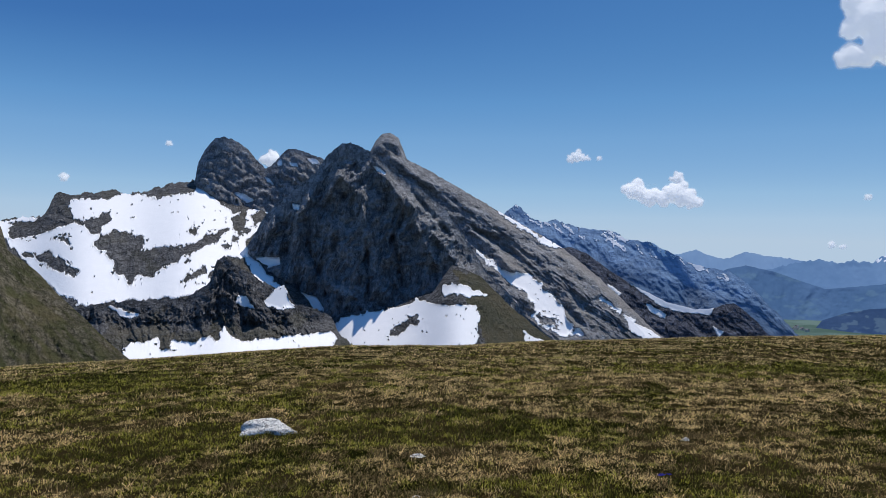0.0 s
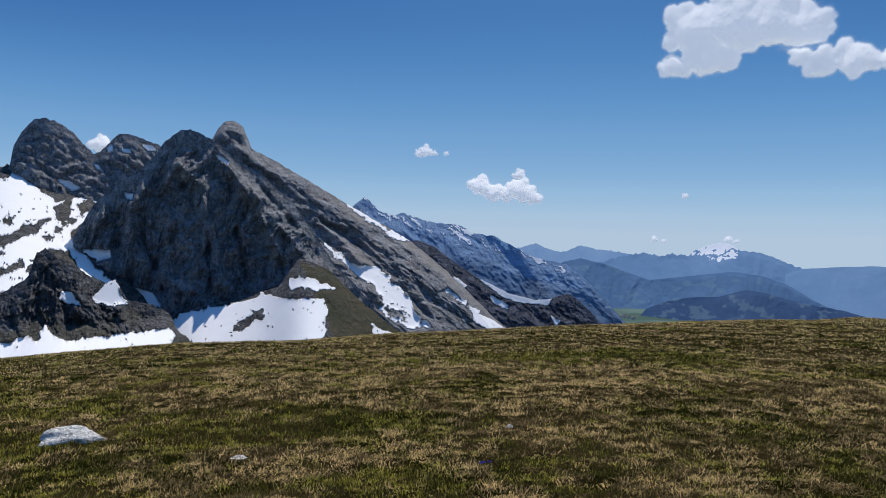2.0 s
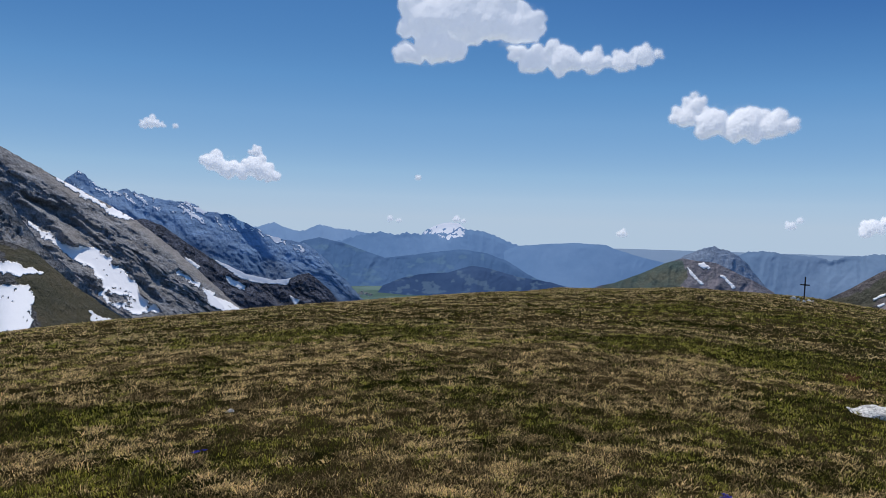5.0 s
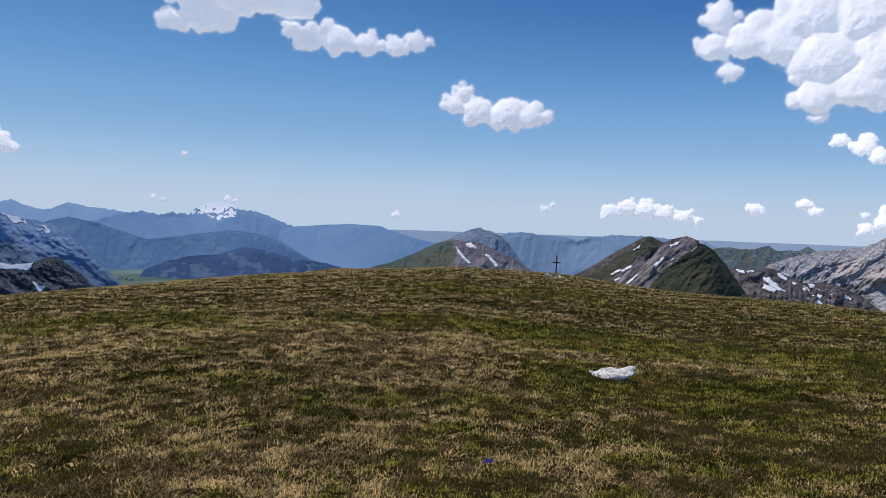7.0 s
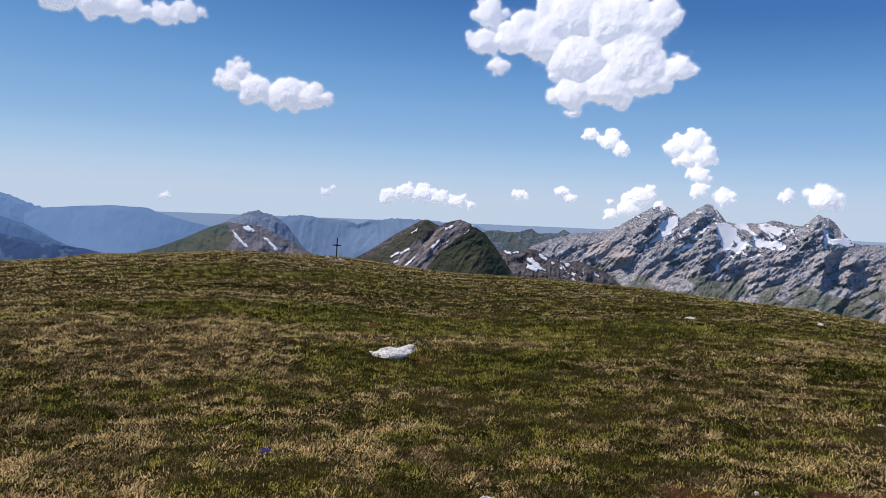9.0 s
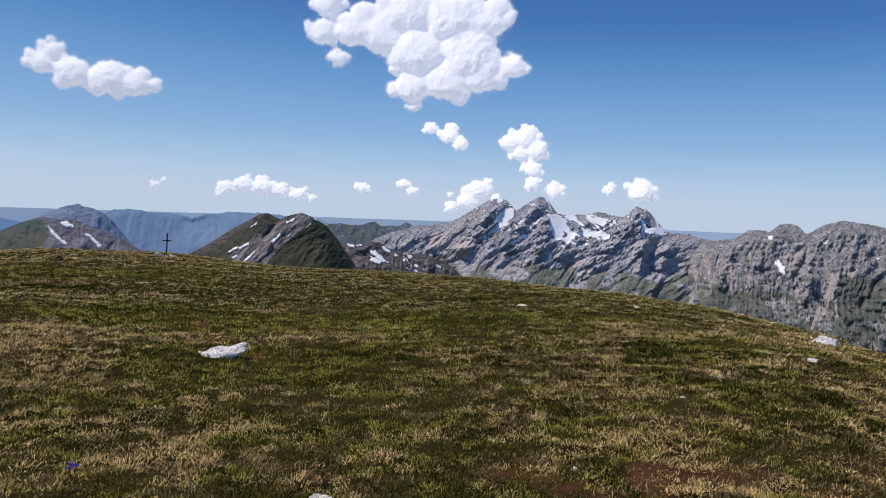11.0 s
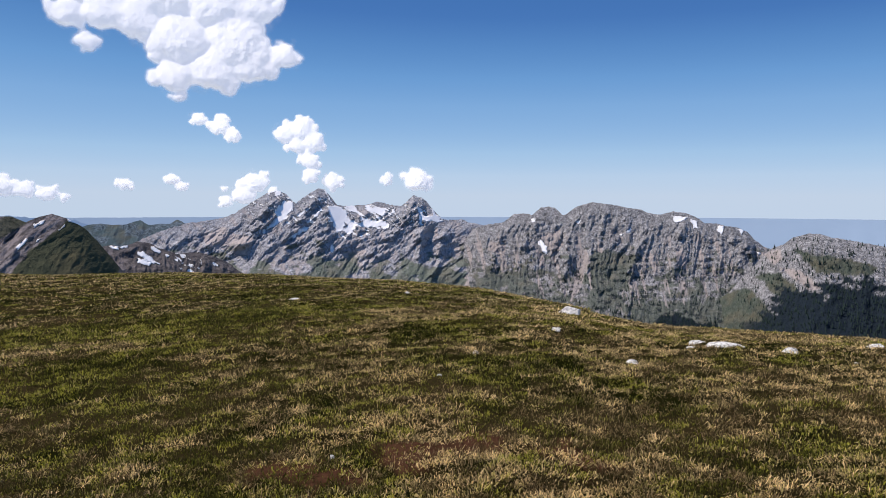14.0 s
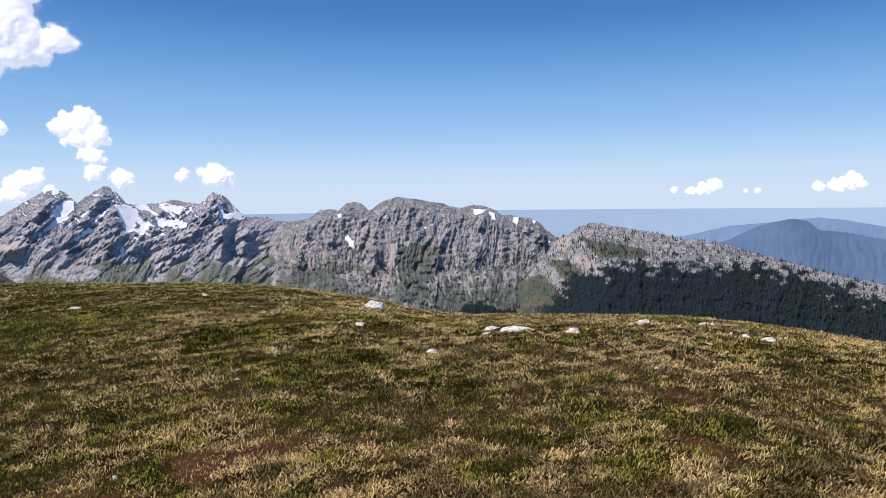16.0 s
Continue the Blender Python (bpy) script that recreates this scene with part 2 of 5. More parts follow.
def ridge(name, parent, sky, dist, material, floor=-330.0, slope=45.0, talus=(-1e9, 25.0), per_deg=14, rows=110, jag=0.05, relief=(20.0, 70.0),
          stretch=(1.0, 0.35), seed=1, masks=None, taper=1.5, label="", lean=0.0, broad=6.0, calm=0.97, warp=0.6, ledges=(0.0, 30.0, 0.0), seen=-9.5, ribs=(), brow=(0.0, 40.0), broken=0.6):
    """One mountain side: a crest line given by bearing and elevation about a distance, falling towards the standpoint and behind.
    relief: depth and spacing of ribs and gullies; ledges: depth, height and dip of the beds; lean: their slant; talus: height below which the gentler slope begins; brow: depth and slope of the gentler strip under the crest; broken: share of flat facets; calm: how far snow levels the relief."""
    broken = min(broken, 0.12) if relief[1] > 140 else broken      # far wooded slopes are smooth
    s = np.array(sorted(sky))
    az = np.arange(s[0, 0] - taper, s[-1, 0] + taper, 1.0 / per_deg)
    d = np.interp(az, *np.array(dist).T) if isinstance(dist, list) else np.full(az.shape, float(dist))
    el = np.interp(az, s[:, 0], s[:, 1]) + jag * fbm(az * 2.2, az * 0 + seed, 0.0, 5, seed, 0.65, True)
    width = max(3, int(broad * per_deg) | 1)
    kernel = np.hanning(width + 2)[1:-1]
    ref = np.convolve(np.pad(HUB[2] + d * np.tan(np.radians(el)), width // 2, mode="edge"), kernel / kernel.sum(), "valid")
    ts = math.tan(radians(slope))
    rc = (d + (HUB[2] - ref) / ts) / (1 - np.tan(np.radians(el)) / ts)
    crest = HUB[2] + rc * np.tan(np.radians(el))
    low = smooth(0, 1, np.clip(np.minimum(az - (s[0, 0] - taper), s[-1, 0] + taper - az) / taper, 0, 1))
    crest = floor + np.maximum(crest - floor, 1.0) * low
    foot = np.clip(HUB[2] + d * math.tan(radians(seen)), floor + 1.0, np.maximum(crest - 2.0, floor + 1.0))
    t = np.linspace(0, 1, rows - 8)[:, None]
    z = np.vstack([crest - (crest - foot) * t, foot - (foot - floor) * np.linspace(0, 1, 9)[1:, None]])
    t = (crest - z) / np.maximum(crest - floor, 1.0)
    if isinstance(lean, list):
        lean = np.interp(az, *np.array(lean).T)
    lie = d + (z - ref) / ts - np.maximum(talus[0] - z, 0) * (1 / math.tan(radians(talus[1])) - 1 / ts)
    lie = lie - np.minimum(crest - z, brow[0]) * (1 / math.tan(radians(brow[1])) - 1 / ts)
    arc = np.broadcast_to(np.radians(az) * d, z.shape)
    amp, length = relief
    u, v = (arc + lean * z) / length, z / length
    wx = fbm(u * 0.6, v * 0.6, 0.1, 3, seed + 31)
    wy = fbm(u * 0.6, v * 0.6, 5.1, 3, seed + 37)
    u2, v2 = u / stretch[0] + warp * wx, v * stretch[1] + warp * wy
    n = fbm(u2, v2, 0.3, 7, seed, 0.52, True)
    n = 0.7 * n + 0.7 * fbm(u2 * 0.3, v2 * 0.3, 0.7, 3, seed + 3) + 0.2 * fbm(u * 3, v * 3, 2.0, 4, seed + 5, 0.6) + 0.34 * fbm(u2 * 4, v2 * 4 * 0.6, 2.0, 4, seed + 6, 0.6, True) + 0.1 * fbm(u * 11, v * 11, 4.0, 3, seed + 8, 0.6, True)
    bu, bv = 0.45 * fbm(u * 1.7, v * 1.7, 6.3, 4, seed + 71), 0.45 * fbm(u * 1.7, v * 1.7, 9.3, 4, seed + 73)
    n = n * (1 - 0.45 * broken) + broken * (1.1 * facets(u2 * 1.5 + bu, v2 * 1.5 + bv, 6, seed + 61, 0.58) + 0.30 * facets(u * 7 + 3 * bu, v * 7 + 3 * bv, 3, seed + 67, 0.6))
    beds = (z + ledges[2] * arc + 0.5 * ledges[1] * fbm(u * 0.5, v * 0.5, 3.0, 3, seed + 13)) / ledges[1]
    beds = beds - np.floor(beds)
    n = n + ledges[0] / amp * (np.abs(beds - 0.7) * -2 + 1) * (0.4 + 0.6 * smooth(-0.2, 0.3, wx))
    e1, a1 = np.degrees(np.arctan2(z - HUB[2], lie)), np.broadcast_to(az, z.shape)
    crumble = fbm(u * 2.2, v * 2.2, 8.0, 4, seed + 51)
    a1, e1 = a1 + 0.35 * wx + 0.30 * crumble, e1 + 0.35 * wy
    for path, half, deep in ribs:       # buttresses stand out, clefts cut in
        near = np.full(z.shape, 1e9)
        for (pa, pe), (qa, qe) in zip(path, path[1:]):
            k = np.clip(((a1 - pa) * (qa - pa) + (e1 - pe) * (qe - pe)) / ((qa - pa) ** 2 + (qe - pe) ** 2), 0, 1)
            near = np.minimum(near, np.hypot(a1 - pa - k * (qa - pa), e1 - pe - k * (qe - pe)))
        n = n + 0.8 * deep / amp * np.clip(1 - near / half, 0, 1) ** 1.2 * np.clip(0.85 + 1.7 * crumble, 0.1, 2.0)
    cover = np.zeros((rows, len(az), 4))
    if masks:
        e0 = np.degrees(np.arctan2(z - HUB[2], lie))
        for k, m in enumerate(masks(np.broadcast_to(az, z.shape), e0, z, n)):
            cover[..., k] = m
    n = n * (1 - calm * soften(cover[..., 0], 7))
    n = n - np.percentile(n, 35)
    r = lie - amp * n * smooth(0, 0.1, t)
    tb = np.linspace(1, 0, 16)[:-1, None]
    zb = crest - (crest - floor) * tb
    ab = np.broadcast_to(np.radians(az) * d, zb.shape)
    rb = d + (crest - ref) / ts + (crest - zb) / math.tan(radians(42)) + amp * tb * fbm(ab / length, zb / length, 0.0, 4, seed + 9)
    r, z = np.vstack([rb, r]), np.vstack([zb, z])
    cover = np.vstack([np.zeros((*rb.shape, 4)), cover])
    a = np.radians(np.broadcast_to(az, r.shape))
    verts = np.stack([HUB[0] + r * np.sin(a), HUB[1] + r * np.cos(a), z], -1).reshape(-1, 3)
    LAID[name] = (verts, cover.reshape(-1, 4))
    cols, back = r.shape[1], len(rb)
    quads = grid_faces(*r.shape)[:, ::-1]
    cut = back * (cols - 1)
    part("back_slope", mesh_from("back_slope", verts[:(back + 1) * cols], quads[:cut], material, masks=cover.reshape(-1, 4)[:(back + 1) * cols]), parent)
    return part(name, mesh_from(name, verts[back * cols:], quads[cut:] - back * cols, material, masks=cover.reshape(-1, 4)[back * cols:]), parent, label)


# ---- ground: the grassy summit, its flanks and the valley ----
CREST = [(-31.42, -8.78), (-24.43, -8.68), (-16.58, -8.24), (-8.02, -7.90), (0.91, -7.66), (9.80, -6.99), (18.24, -6.31), (25.93, -5.66), (30.97, -5.20), (39.42, -4.54), (47.12, -4.02), (41.93, -4.17), (50.83, -3.72), (59.32, -3.93), (67.08, -4.78), (69.48, -4.92), (78.25, -5.05), (86.43, -5.48), (93.77, -5.88), (101.38, -6.52), (109.21, -7.88), (109.35, -8.10), (115.70, -8.94), (113.38, -8.81), (117.90, -8.88), (122.35, -8.93), (130.88, -8.81), (134.88, -9.06), (138.67, -9.33), (144.54, -9.86)]
CREST = sorted(CREST)
CREST = [(-180, -9.0), (-60, -9.5)] + CREST + [(152, -12.5), (180, -9.0)]
REACH = [(-180, 18), (-35, 20), (0, 23), (30, 32), (55, 52), (66, 46), (85, 27), (107, 16), (118, 13), (130, 12), (150, 13), (180, 18)]
VALLEY = [(-180, -310), (20, -290), (32, -290), (45, -330), (75, -420), (92, -640), (150, -640), (180, -330)]


def hill(az, r):
    """Height of the ground at bearing az (degrees) and distance r: a rounded top that falls away to the valley."""
    te = np.tan(np.radians(np.interp(az, *np.array(CREST).T)))
    reach = np.interp(az, *np.array(REACH).T)
    h = HUB[2]
    k = (2 * h / reach) ** 2 / (4 * h)
    a = te + 2 * h / reach
    rs = (a + 0.55) / (2 * k)
    z = np.where(r < rs, a * r - k * r * r, a * rs - k * rs * rs - 0.55 * (r - rs))
    x, y = r * np.sin(np.radians(az)), r * np.cos(np.radians(az))
    lumps = 0.03 * fbm(x / 0.9, y / 0.9, 0.0, 3, 3) + 0.05 * fbm(x / 3.1, y / 3.1, 0.0, 2, 8)
    tussock = 0.030 * fbm(x / 0.33, y / 0.33, 0.0, 2, 13, 0.5, True) * smooth(26, 9, r)
    z = z + (lumps + tussock) * np.clip(r / 3.0, 0, 1)
    far = np.maximum(z, np.interp(az, *np.array(VALLEY).T))
    rough = 6 * fbm(x / 220, y / 220, 0.0, 4, 21) * smooth(300, 900, r)
    return far + rough


def ground_at(az, el):
    """Where a sight line from the standpoint meets the grass."""
    r = np.geomspace(2.0, 70.0, 4000)
    z = hill(np.full(r.shape, az), r)
    hit = np.argmax(z >= HUB[2] + r * math.tan(radians(el)))
    return np.array((HUB[0] + r[hit] * math.sin(radians(az)), HUB[1] + r[hit] * math.cos(radians(az)), z[hit])), r[hit]


BARE = [(87.38, -19.49), (90.89, -20.16), (96.80, -18.56), (100.94, -17.50), (107.78, -17.91), (62.39, -9.18), (66.27, -11.59), (131.94, -14.22), (133.01, -17.53), (95.66, -18.58), (109.13, -17.99)]


def bare_spots(x, y):
    """How bare of grass the soil is: the worn reddish patches."""
    out = np.zeros(x.shape)
    for az, el in BARE:
        p, dist = ground_at(az, el)
        size = 0.10 + 0.028 * dist
        out = np.maximum(out, smooth(1.0, 0.35, np.hypot(x - p[0], y - p[1]) / size + 1.3 * fbm(x * 7, y * 7, 0.0, 5, 44, 0.65)))
    return out


HOLLOWS = [(-1.6, -13.4, 1.1), (-23.8, -14.6, 0.7), (-32.1, -10.1, 1.6), (23.4, -8.2, 1.8), (-18.0, -12.2, 0.6), (55.2, -5.5, 3.4), (67.9, -11.9, 1.3), (61.4, -8.6, 1.6), (48.0, -8.0, 1.3), (79.8, -8.5, 1.6), (5.0, -18.5, 0.5)]


def lush(x, y):
    """How green and deep the grass stands: damp hollows amid the dry turf."""
    out = np.zeros(x.shape)
    for az, el, size in HOLLOWS:
        p, dist = ground_at(az, el)
        dx, dy = x - p[0], y - p[1]
        along = dx * math.sin(radians(az)) + dy * math.cos(radians(az))
        across = dx * math.cos(radians(az)) - dy * math.sin(radians(az))
        out = np.maximum(out, smooth(1.15, 0.35, np.hypot(along, across * 0.62) / size + 0.55 * fbm(x * 1.7, y * 1.7, 0.0, 4, 46, 0.6)))
    return out


def ground_material():
    n = Nodes("alpine_turf")
    big = n.noise(0.55, 4)
    mid = n.noise(3.5, 5)
    fine = n.noise(60, 4, 0.7)
    far = n.noise(0.004, 6)
    green = n.mix(mid, (0.007, 0.009, 0.002), (0.022, 0.023, 0.005))
    straw = n.mix(fine, (0.018, 0.013, 0.005), (0.085, 0.062, 0.026))
    col = n.mix(n.ramp(n.math("ADD", n.math("MULTIPLY", big, 0.6), n.math("MULTIPLY", mid, 0.4)), (0.42, (0, 0, 0)), (0.6, (1, 1, 1))), green, straw)
    cover = n.add("ShaderNodeAttribute")
    cover.attribute_name = "cover"
    # valley meadows: distance haze is painted into their blue-green tones
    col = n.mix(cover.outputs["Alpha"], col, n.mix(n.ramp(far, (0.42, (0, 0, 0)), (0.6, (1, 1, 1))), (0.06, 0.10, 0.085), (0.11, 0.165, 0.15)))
    soil = n.mix(n.noise(25, 5, 0.65), (0.03, 0.014, 0.008), (0.2, 0.092, 0.05))
    col = n.mix(cover.outputs["Fac"], col, soil)
    n.bump(n.math("ADD", fine, mid), 1.0, 0.04)
    return n.finish(col, 1.0, 0.0)


TURF = ground_material()
gaz = np.concatenate([np.arange(-180, -40, 2.0), np.arange(-40, 152, 0.6), np.arange(152, 180.1, 2.0)])
gr = np.concatenate([[0.02], np.geomspace(0.8, 80, 230), np.geomspace(85, 4950, 70)])
GA, GR = np.meshgrid(gaz, gr)
GZ = hill(GA, GR)
gv = np.stack([HUB[0] + GR * np.sin(np.radians(GA)), HUB[1] + GR * np.cos(np.radians(GA)), GZ], -1)
worn = np.repeat((bare_spots(gv[..., 0], gv[..., 1]) * (GR < 40)).reshape(-1, 1), 4, 1)
worn[:, 3] = smooth(150, 500, GR).reshape(-1)      # meadows of the valley, where the haze-tinted colour takes over
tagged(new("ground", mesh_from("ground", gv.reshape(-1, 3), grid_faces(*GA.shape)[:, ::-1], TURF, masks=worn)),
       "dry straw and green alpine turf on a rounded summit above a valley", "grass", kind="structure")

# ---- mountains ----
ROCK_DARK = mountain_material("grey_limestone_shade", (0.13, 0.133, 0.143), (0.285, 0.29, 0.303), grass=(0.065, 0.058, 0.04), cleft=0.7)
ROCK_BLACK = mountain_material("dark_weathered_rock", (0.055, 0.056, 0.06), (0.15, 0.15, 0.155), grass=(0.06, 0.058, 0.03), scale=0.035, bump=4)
# the blue of the distance haze is put into these four base colours
ROCK_HAZED = mountain_material("far_hazed_rock", (0.13, 0.225, 0.365), (0.19, 0.29, 0.44), grass=(0.085, 0.15, 0.25), wood=(0.03, 0.05, 0.09), snow=(0.9, 0.92, 0.97), bump=4, scale=0.011, cleft=0.15)
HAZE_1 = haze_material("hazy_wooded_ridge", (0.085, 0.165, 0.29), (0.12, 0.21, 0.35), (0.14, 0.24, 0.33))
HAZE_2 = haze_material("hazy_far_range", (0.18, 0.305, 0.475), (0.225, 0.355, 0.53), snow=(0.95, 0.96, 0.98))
HAZE_3 = haze_material("palest_hazy_range", (0.245, 0.335, 0.44), (0.26, 0.35, 0.455))
GREEN_HILL = mountain_material("green_hill_rock", (0.06, 0.058, 0.062), (0.16, 0.14, 0.135), grass=(0.06, 0.067, 0.04), scree=(0.33, 0.285, 0.28), bump=5, cleft=0.6)
# haze over this hill is mixed into its paler, bluer tones
HAZY_HILL = mountain_material("hazy_green_hill", (0.11, 0.115, 0.14), (0.2, 0.19, 0.205), grass=(0.08, 0.115, 0.1), scree=(0.33, 0.29, 0.3), bump=4, cleft=0.5)
ROCK_PALE = mountain_material("pale_limestone", (0.23, 0.235, 0.265), (0.45, 0.45, 0.475), grass=(0.085, 0.115, 0.075), scree=(0.50, 0.435, 0.41), wood=(0.008, 0.013, 0.02), bump=7, strata=(1, 1, 2.6), tilt=(0.2, -0.5, 0), cleft=0.75)
ROCK_KARST = mountain_material("grey_karst", (0.19, 0.192, 0.205), (0.41, 0.405, 0.41), grass=(0.065, 0.085, 0.06), scree=(0.44, 0.385, 0.36), wood=(0.008, 0.013, 0.018), scale=0.03, bump=7, strata=(1, 1, 2.0), tilt=(0.1, -0.15, 0), cleft=1.0)

massif = thing("mountain_massif", "dark grey limestone massif with snow bowl and summit tower", "mountain")
BOWL_SNOW = [[(-31.11, -0.2), (-29.61, 0.27), (-27.9, 1.16), (-27.52, 2.8), (-25.62, 3.15), (-25.06, 2.93), (-24.33, 3.38), (-22.82, 3.46), (-21.27, 3.41), (-19.31, 4.02), (-18.83, 4.17), (-17.76, 3.58), (-16.33, 2.23), (-15.17, 2.53), (-13.92, 2.88), (-12.14, 3.61), (-12.97, 2.35), (-14.23, 1.7), (-14.46, 0.91), (-15.28, 0.19), (-15.01, -0.85), (-13.71, -2.13), (-12.4, -3.51), (-11.51, -4.55), (-12.45, -4.78), (-13.75, -3.79), (-14.85, -2.24), (-15.5, -1.21), (-16.66, -1.1), (-17.37, -2.4), (-17.63, -3.56), (-19.52, -4.16), (-22.64, -4.36), (-24.52, -4.56), (-26.35, -4.98), (-27.87, -3.89), (-29.62, -2.62), (-30.76, -0.97)]]
BOWL_RIM_SNOW = [[(-31.63, 1.05), (-30.31, 1.41), (-29.13, 1.46), (-29.63, 1.05), (-30.8, 0.77), (-31.22, 0.29), (-30.61, -0.38), (-31.61, -0.03)], [(-16.46, 4.07), (-15.83, 3.89), (-14.77, 3.41), (-15.18, 2.96), (-16.24, 3.52)]]
BOWL_ISLE = [[(-25.92, -0.26), (-25.2, 0.49), (-23.72, 0.7), (-22.56, 0.03), (-22.74, -0.72), (-20.8, -0.55), (-19.22, -0.09), (-17.82, 0.59), (-16.61, 1.36), (-16.48, 1.06), (-17.2, 0.31), (-19.21, -0.81), (-20.77, -1.81), (-21.93, -2.45), (-23.07, -2.67), (-23.44, -3.09), (-23.84, -2.47), (-24.59, -2.27), (-24.42, -1.45), (-25.17, -1.06), (-25.73, -0.66)]]
BOWL_STONES = [[(-16.21, 1.93), (-15.6, 2.38), (-15.16, 1.75), (-15.77, 0.86), (-16.4, 1.06)], [(-16.99, -0.25), (-15.15, 1.23), (-14.86, 1.33), (-15.55, 0.52), (-16.57, -0.45)], [(-19.95, -3.07), (-19.17, -2.42), (-18.18, -1.69), (-18.05, -2.11), (-18.76, -2.72)], [(-27.21, 1.3), (-25.96, 1.55), (-24.87, 2.01), (-24.67, 1.4), (-25.57, 0.56), (-26.11, 0.34), (-26.85, 0.92)], [(-28.49, 0.07), (-27.72, 0.37), (-27.39, -0.46), (-27.96, -0.32)], [(-30.27, -1.15), (-28.91, -1.05), (-27.68, -1.5), (-26.74, -2.29), (-27.13, -2.58), (-28.2, -2.18), (-29.59, -1.49)], [(-17.95, -2.62), (-17.56, -1.98), (-17.14, -2.61), (-17.61, -3.26)], [(-19.64, 0.75), (-18.85, 0.98), (-19.04, 0.55)]]
BOWL_RIM = [[(-31.03, -0.01), (-30.98, 0.76), (-30.15, 1.11), (-29.3, 1.02), (-28.72, 2.82), (-28.14, 3.32), (-26.54, 3.26), (-25.27, 3.61), (-24.15, 3.39), (-25.07, 2.93), (-27.25, 2.82), (-27.59, 2.08), (-27.22, 1.5), (-26.78, 1.24), (-27.56, 1.01), (-28.95, 0.64), (-29.62, 0.03)],
            [(-22.9, 3.25), (-21.29, 3.62), (-20.91, 4.18), (-20.13, 4.35), (-19.14, 4.91), (-18.84, 4.17), (-19.71, 3.53), (-20.89, 3.35)],
            [(-16.66, 3.2), (-15.82, 3.02), (-15.0, 3.49), (-15.39, 2.61), (-16.22, 2.36)],
            [(-15.17, 1.97), (-14.13, 2.66), (-13.91, 2.01), (-14.73, 1.33)]]


def bowl_masks(a, e, z, n):
    return (patches(a, e, BOWL_SNOW + BOWL_RIM_SNOW, 0.32, 0.6, 5, BOWL_ISLE + BOWL_STONES + BOWL_RIM), 0.25 * smooth(-0.1, 0.4, fbm(a, e, 0, 3, 4)))


ridge("snow_bowl", massif, [(-35.37, 0.60), (-33.54, 0.82), (-31.63, 1.05), (-30.31, 1.37), (-29.23, 1.46), (-28.79, 2.03), (-28.40, 3.03), (-28.02, 3.25), (-27.42, 3.05), (-25.80, 3.34), (-24.70, 3.52), (-24.14, 3.35), (-22.82, 3.50), (-21.48, 3.95), (-20.90, 4.19), (-19.12, 4.58), (-17.69, 4.23), (-14.77, 3.50), (-11.78, 3.18), (-8.23, 0.64)],
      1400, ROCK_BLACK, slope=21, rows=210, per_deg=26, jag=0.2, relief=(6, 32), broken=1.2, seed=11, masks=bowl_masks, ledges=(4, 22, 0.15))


def dome_masks(a, e, z, n):
    return (patches(a, e, [[(-14.18, 5.17), (-13.63, 5.07), (-13.32, 4.52), (-13.88, 4.75)], [(-16.37, 3.86), (-15.62, 3.81), (-14.69, 3.29), (-15.39, 3.04)], [(-12.30, 6.48), (-11.64, 6.25), (-11.51, 5.95), (-12.20, 6.13)], [(-11.01, 6.71), (-10.14, 6.62), (-9.78, 6.25), (-10.48, 6.30)], [(-13.23, 6.17), (-12.85, 6.54), (-12.72, 6.11), (-13.05, 5.88)]], 0.12, 0.5, 6),)


ridge("dome_peak", massif, [(-19.87, 2.64), (-19.50, 3.50), (-19.12, 4.70), (-18.95, 5.85), (-18.37, 7.06), (-17.78, 7.78), (-17.17, 7.94), (-16.46, 7.78), (-15.28, 7.13), (-14.50, 6.19), (-13.98, 5.70), (-13.56, 5.94), (-12.74, 6.97), (-12.32, 7.30), (-11.67, 7.29), (-10.80, 7.07), (-9.70, 6.73), (-8.37, 5.95), (-6.11, 4.04)],
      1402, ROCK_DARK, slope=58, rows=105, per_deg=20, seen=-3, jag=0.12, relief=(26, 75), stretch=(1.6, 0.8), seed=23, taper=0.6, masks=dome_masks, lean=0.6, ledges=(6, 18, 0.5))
def face_masks(a, e, z, n):
    return (patches(a, e, [[(-5.72, 6.32), (-5.18, 6.21), (-4.59, 5.78), (-4.81, 5.55), (-5.49, 5.97)], [(-14.6, -1.0), (-12.78, -1.0), (-12.68, -1.59), (-13.82, -1.95), (-14.5, -1.6)], [(-12.4, -3.0), (-11.42, -3.6), (-9.89, -4.2), (-9.22, -4.92), (-9.3, -5.3), (-11.8, -5.2), (-12.4, -4.0)], [(-15.96, -0.44), (-15.34, 0.1), (-15.11, -0.85), (-14.03, -1.92), (-13.16, -2.86), (-13.2, -3.4), (-15.08, -2.5), (-15.52, -1.38)], [(-11.91, 3.18), (-11.35, 3.11), (-11.42, 2.58), (-11.86, 2.74)]], 0.15, 0.5, 6), 0 * a, 0.5 * smooth(0.25, 0.6, fbm(a * 1.2 + e * 1.1, e * 0.5, 0, 4, 31)) * smooth(-3, 0, a))


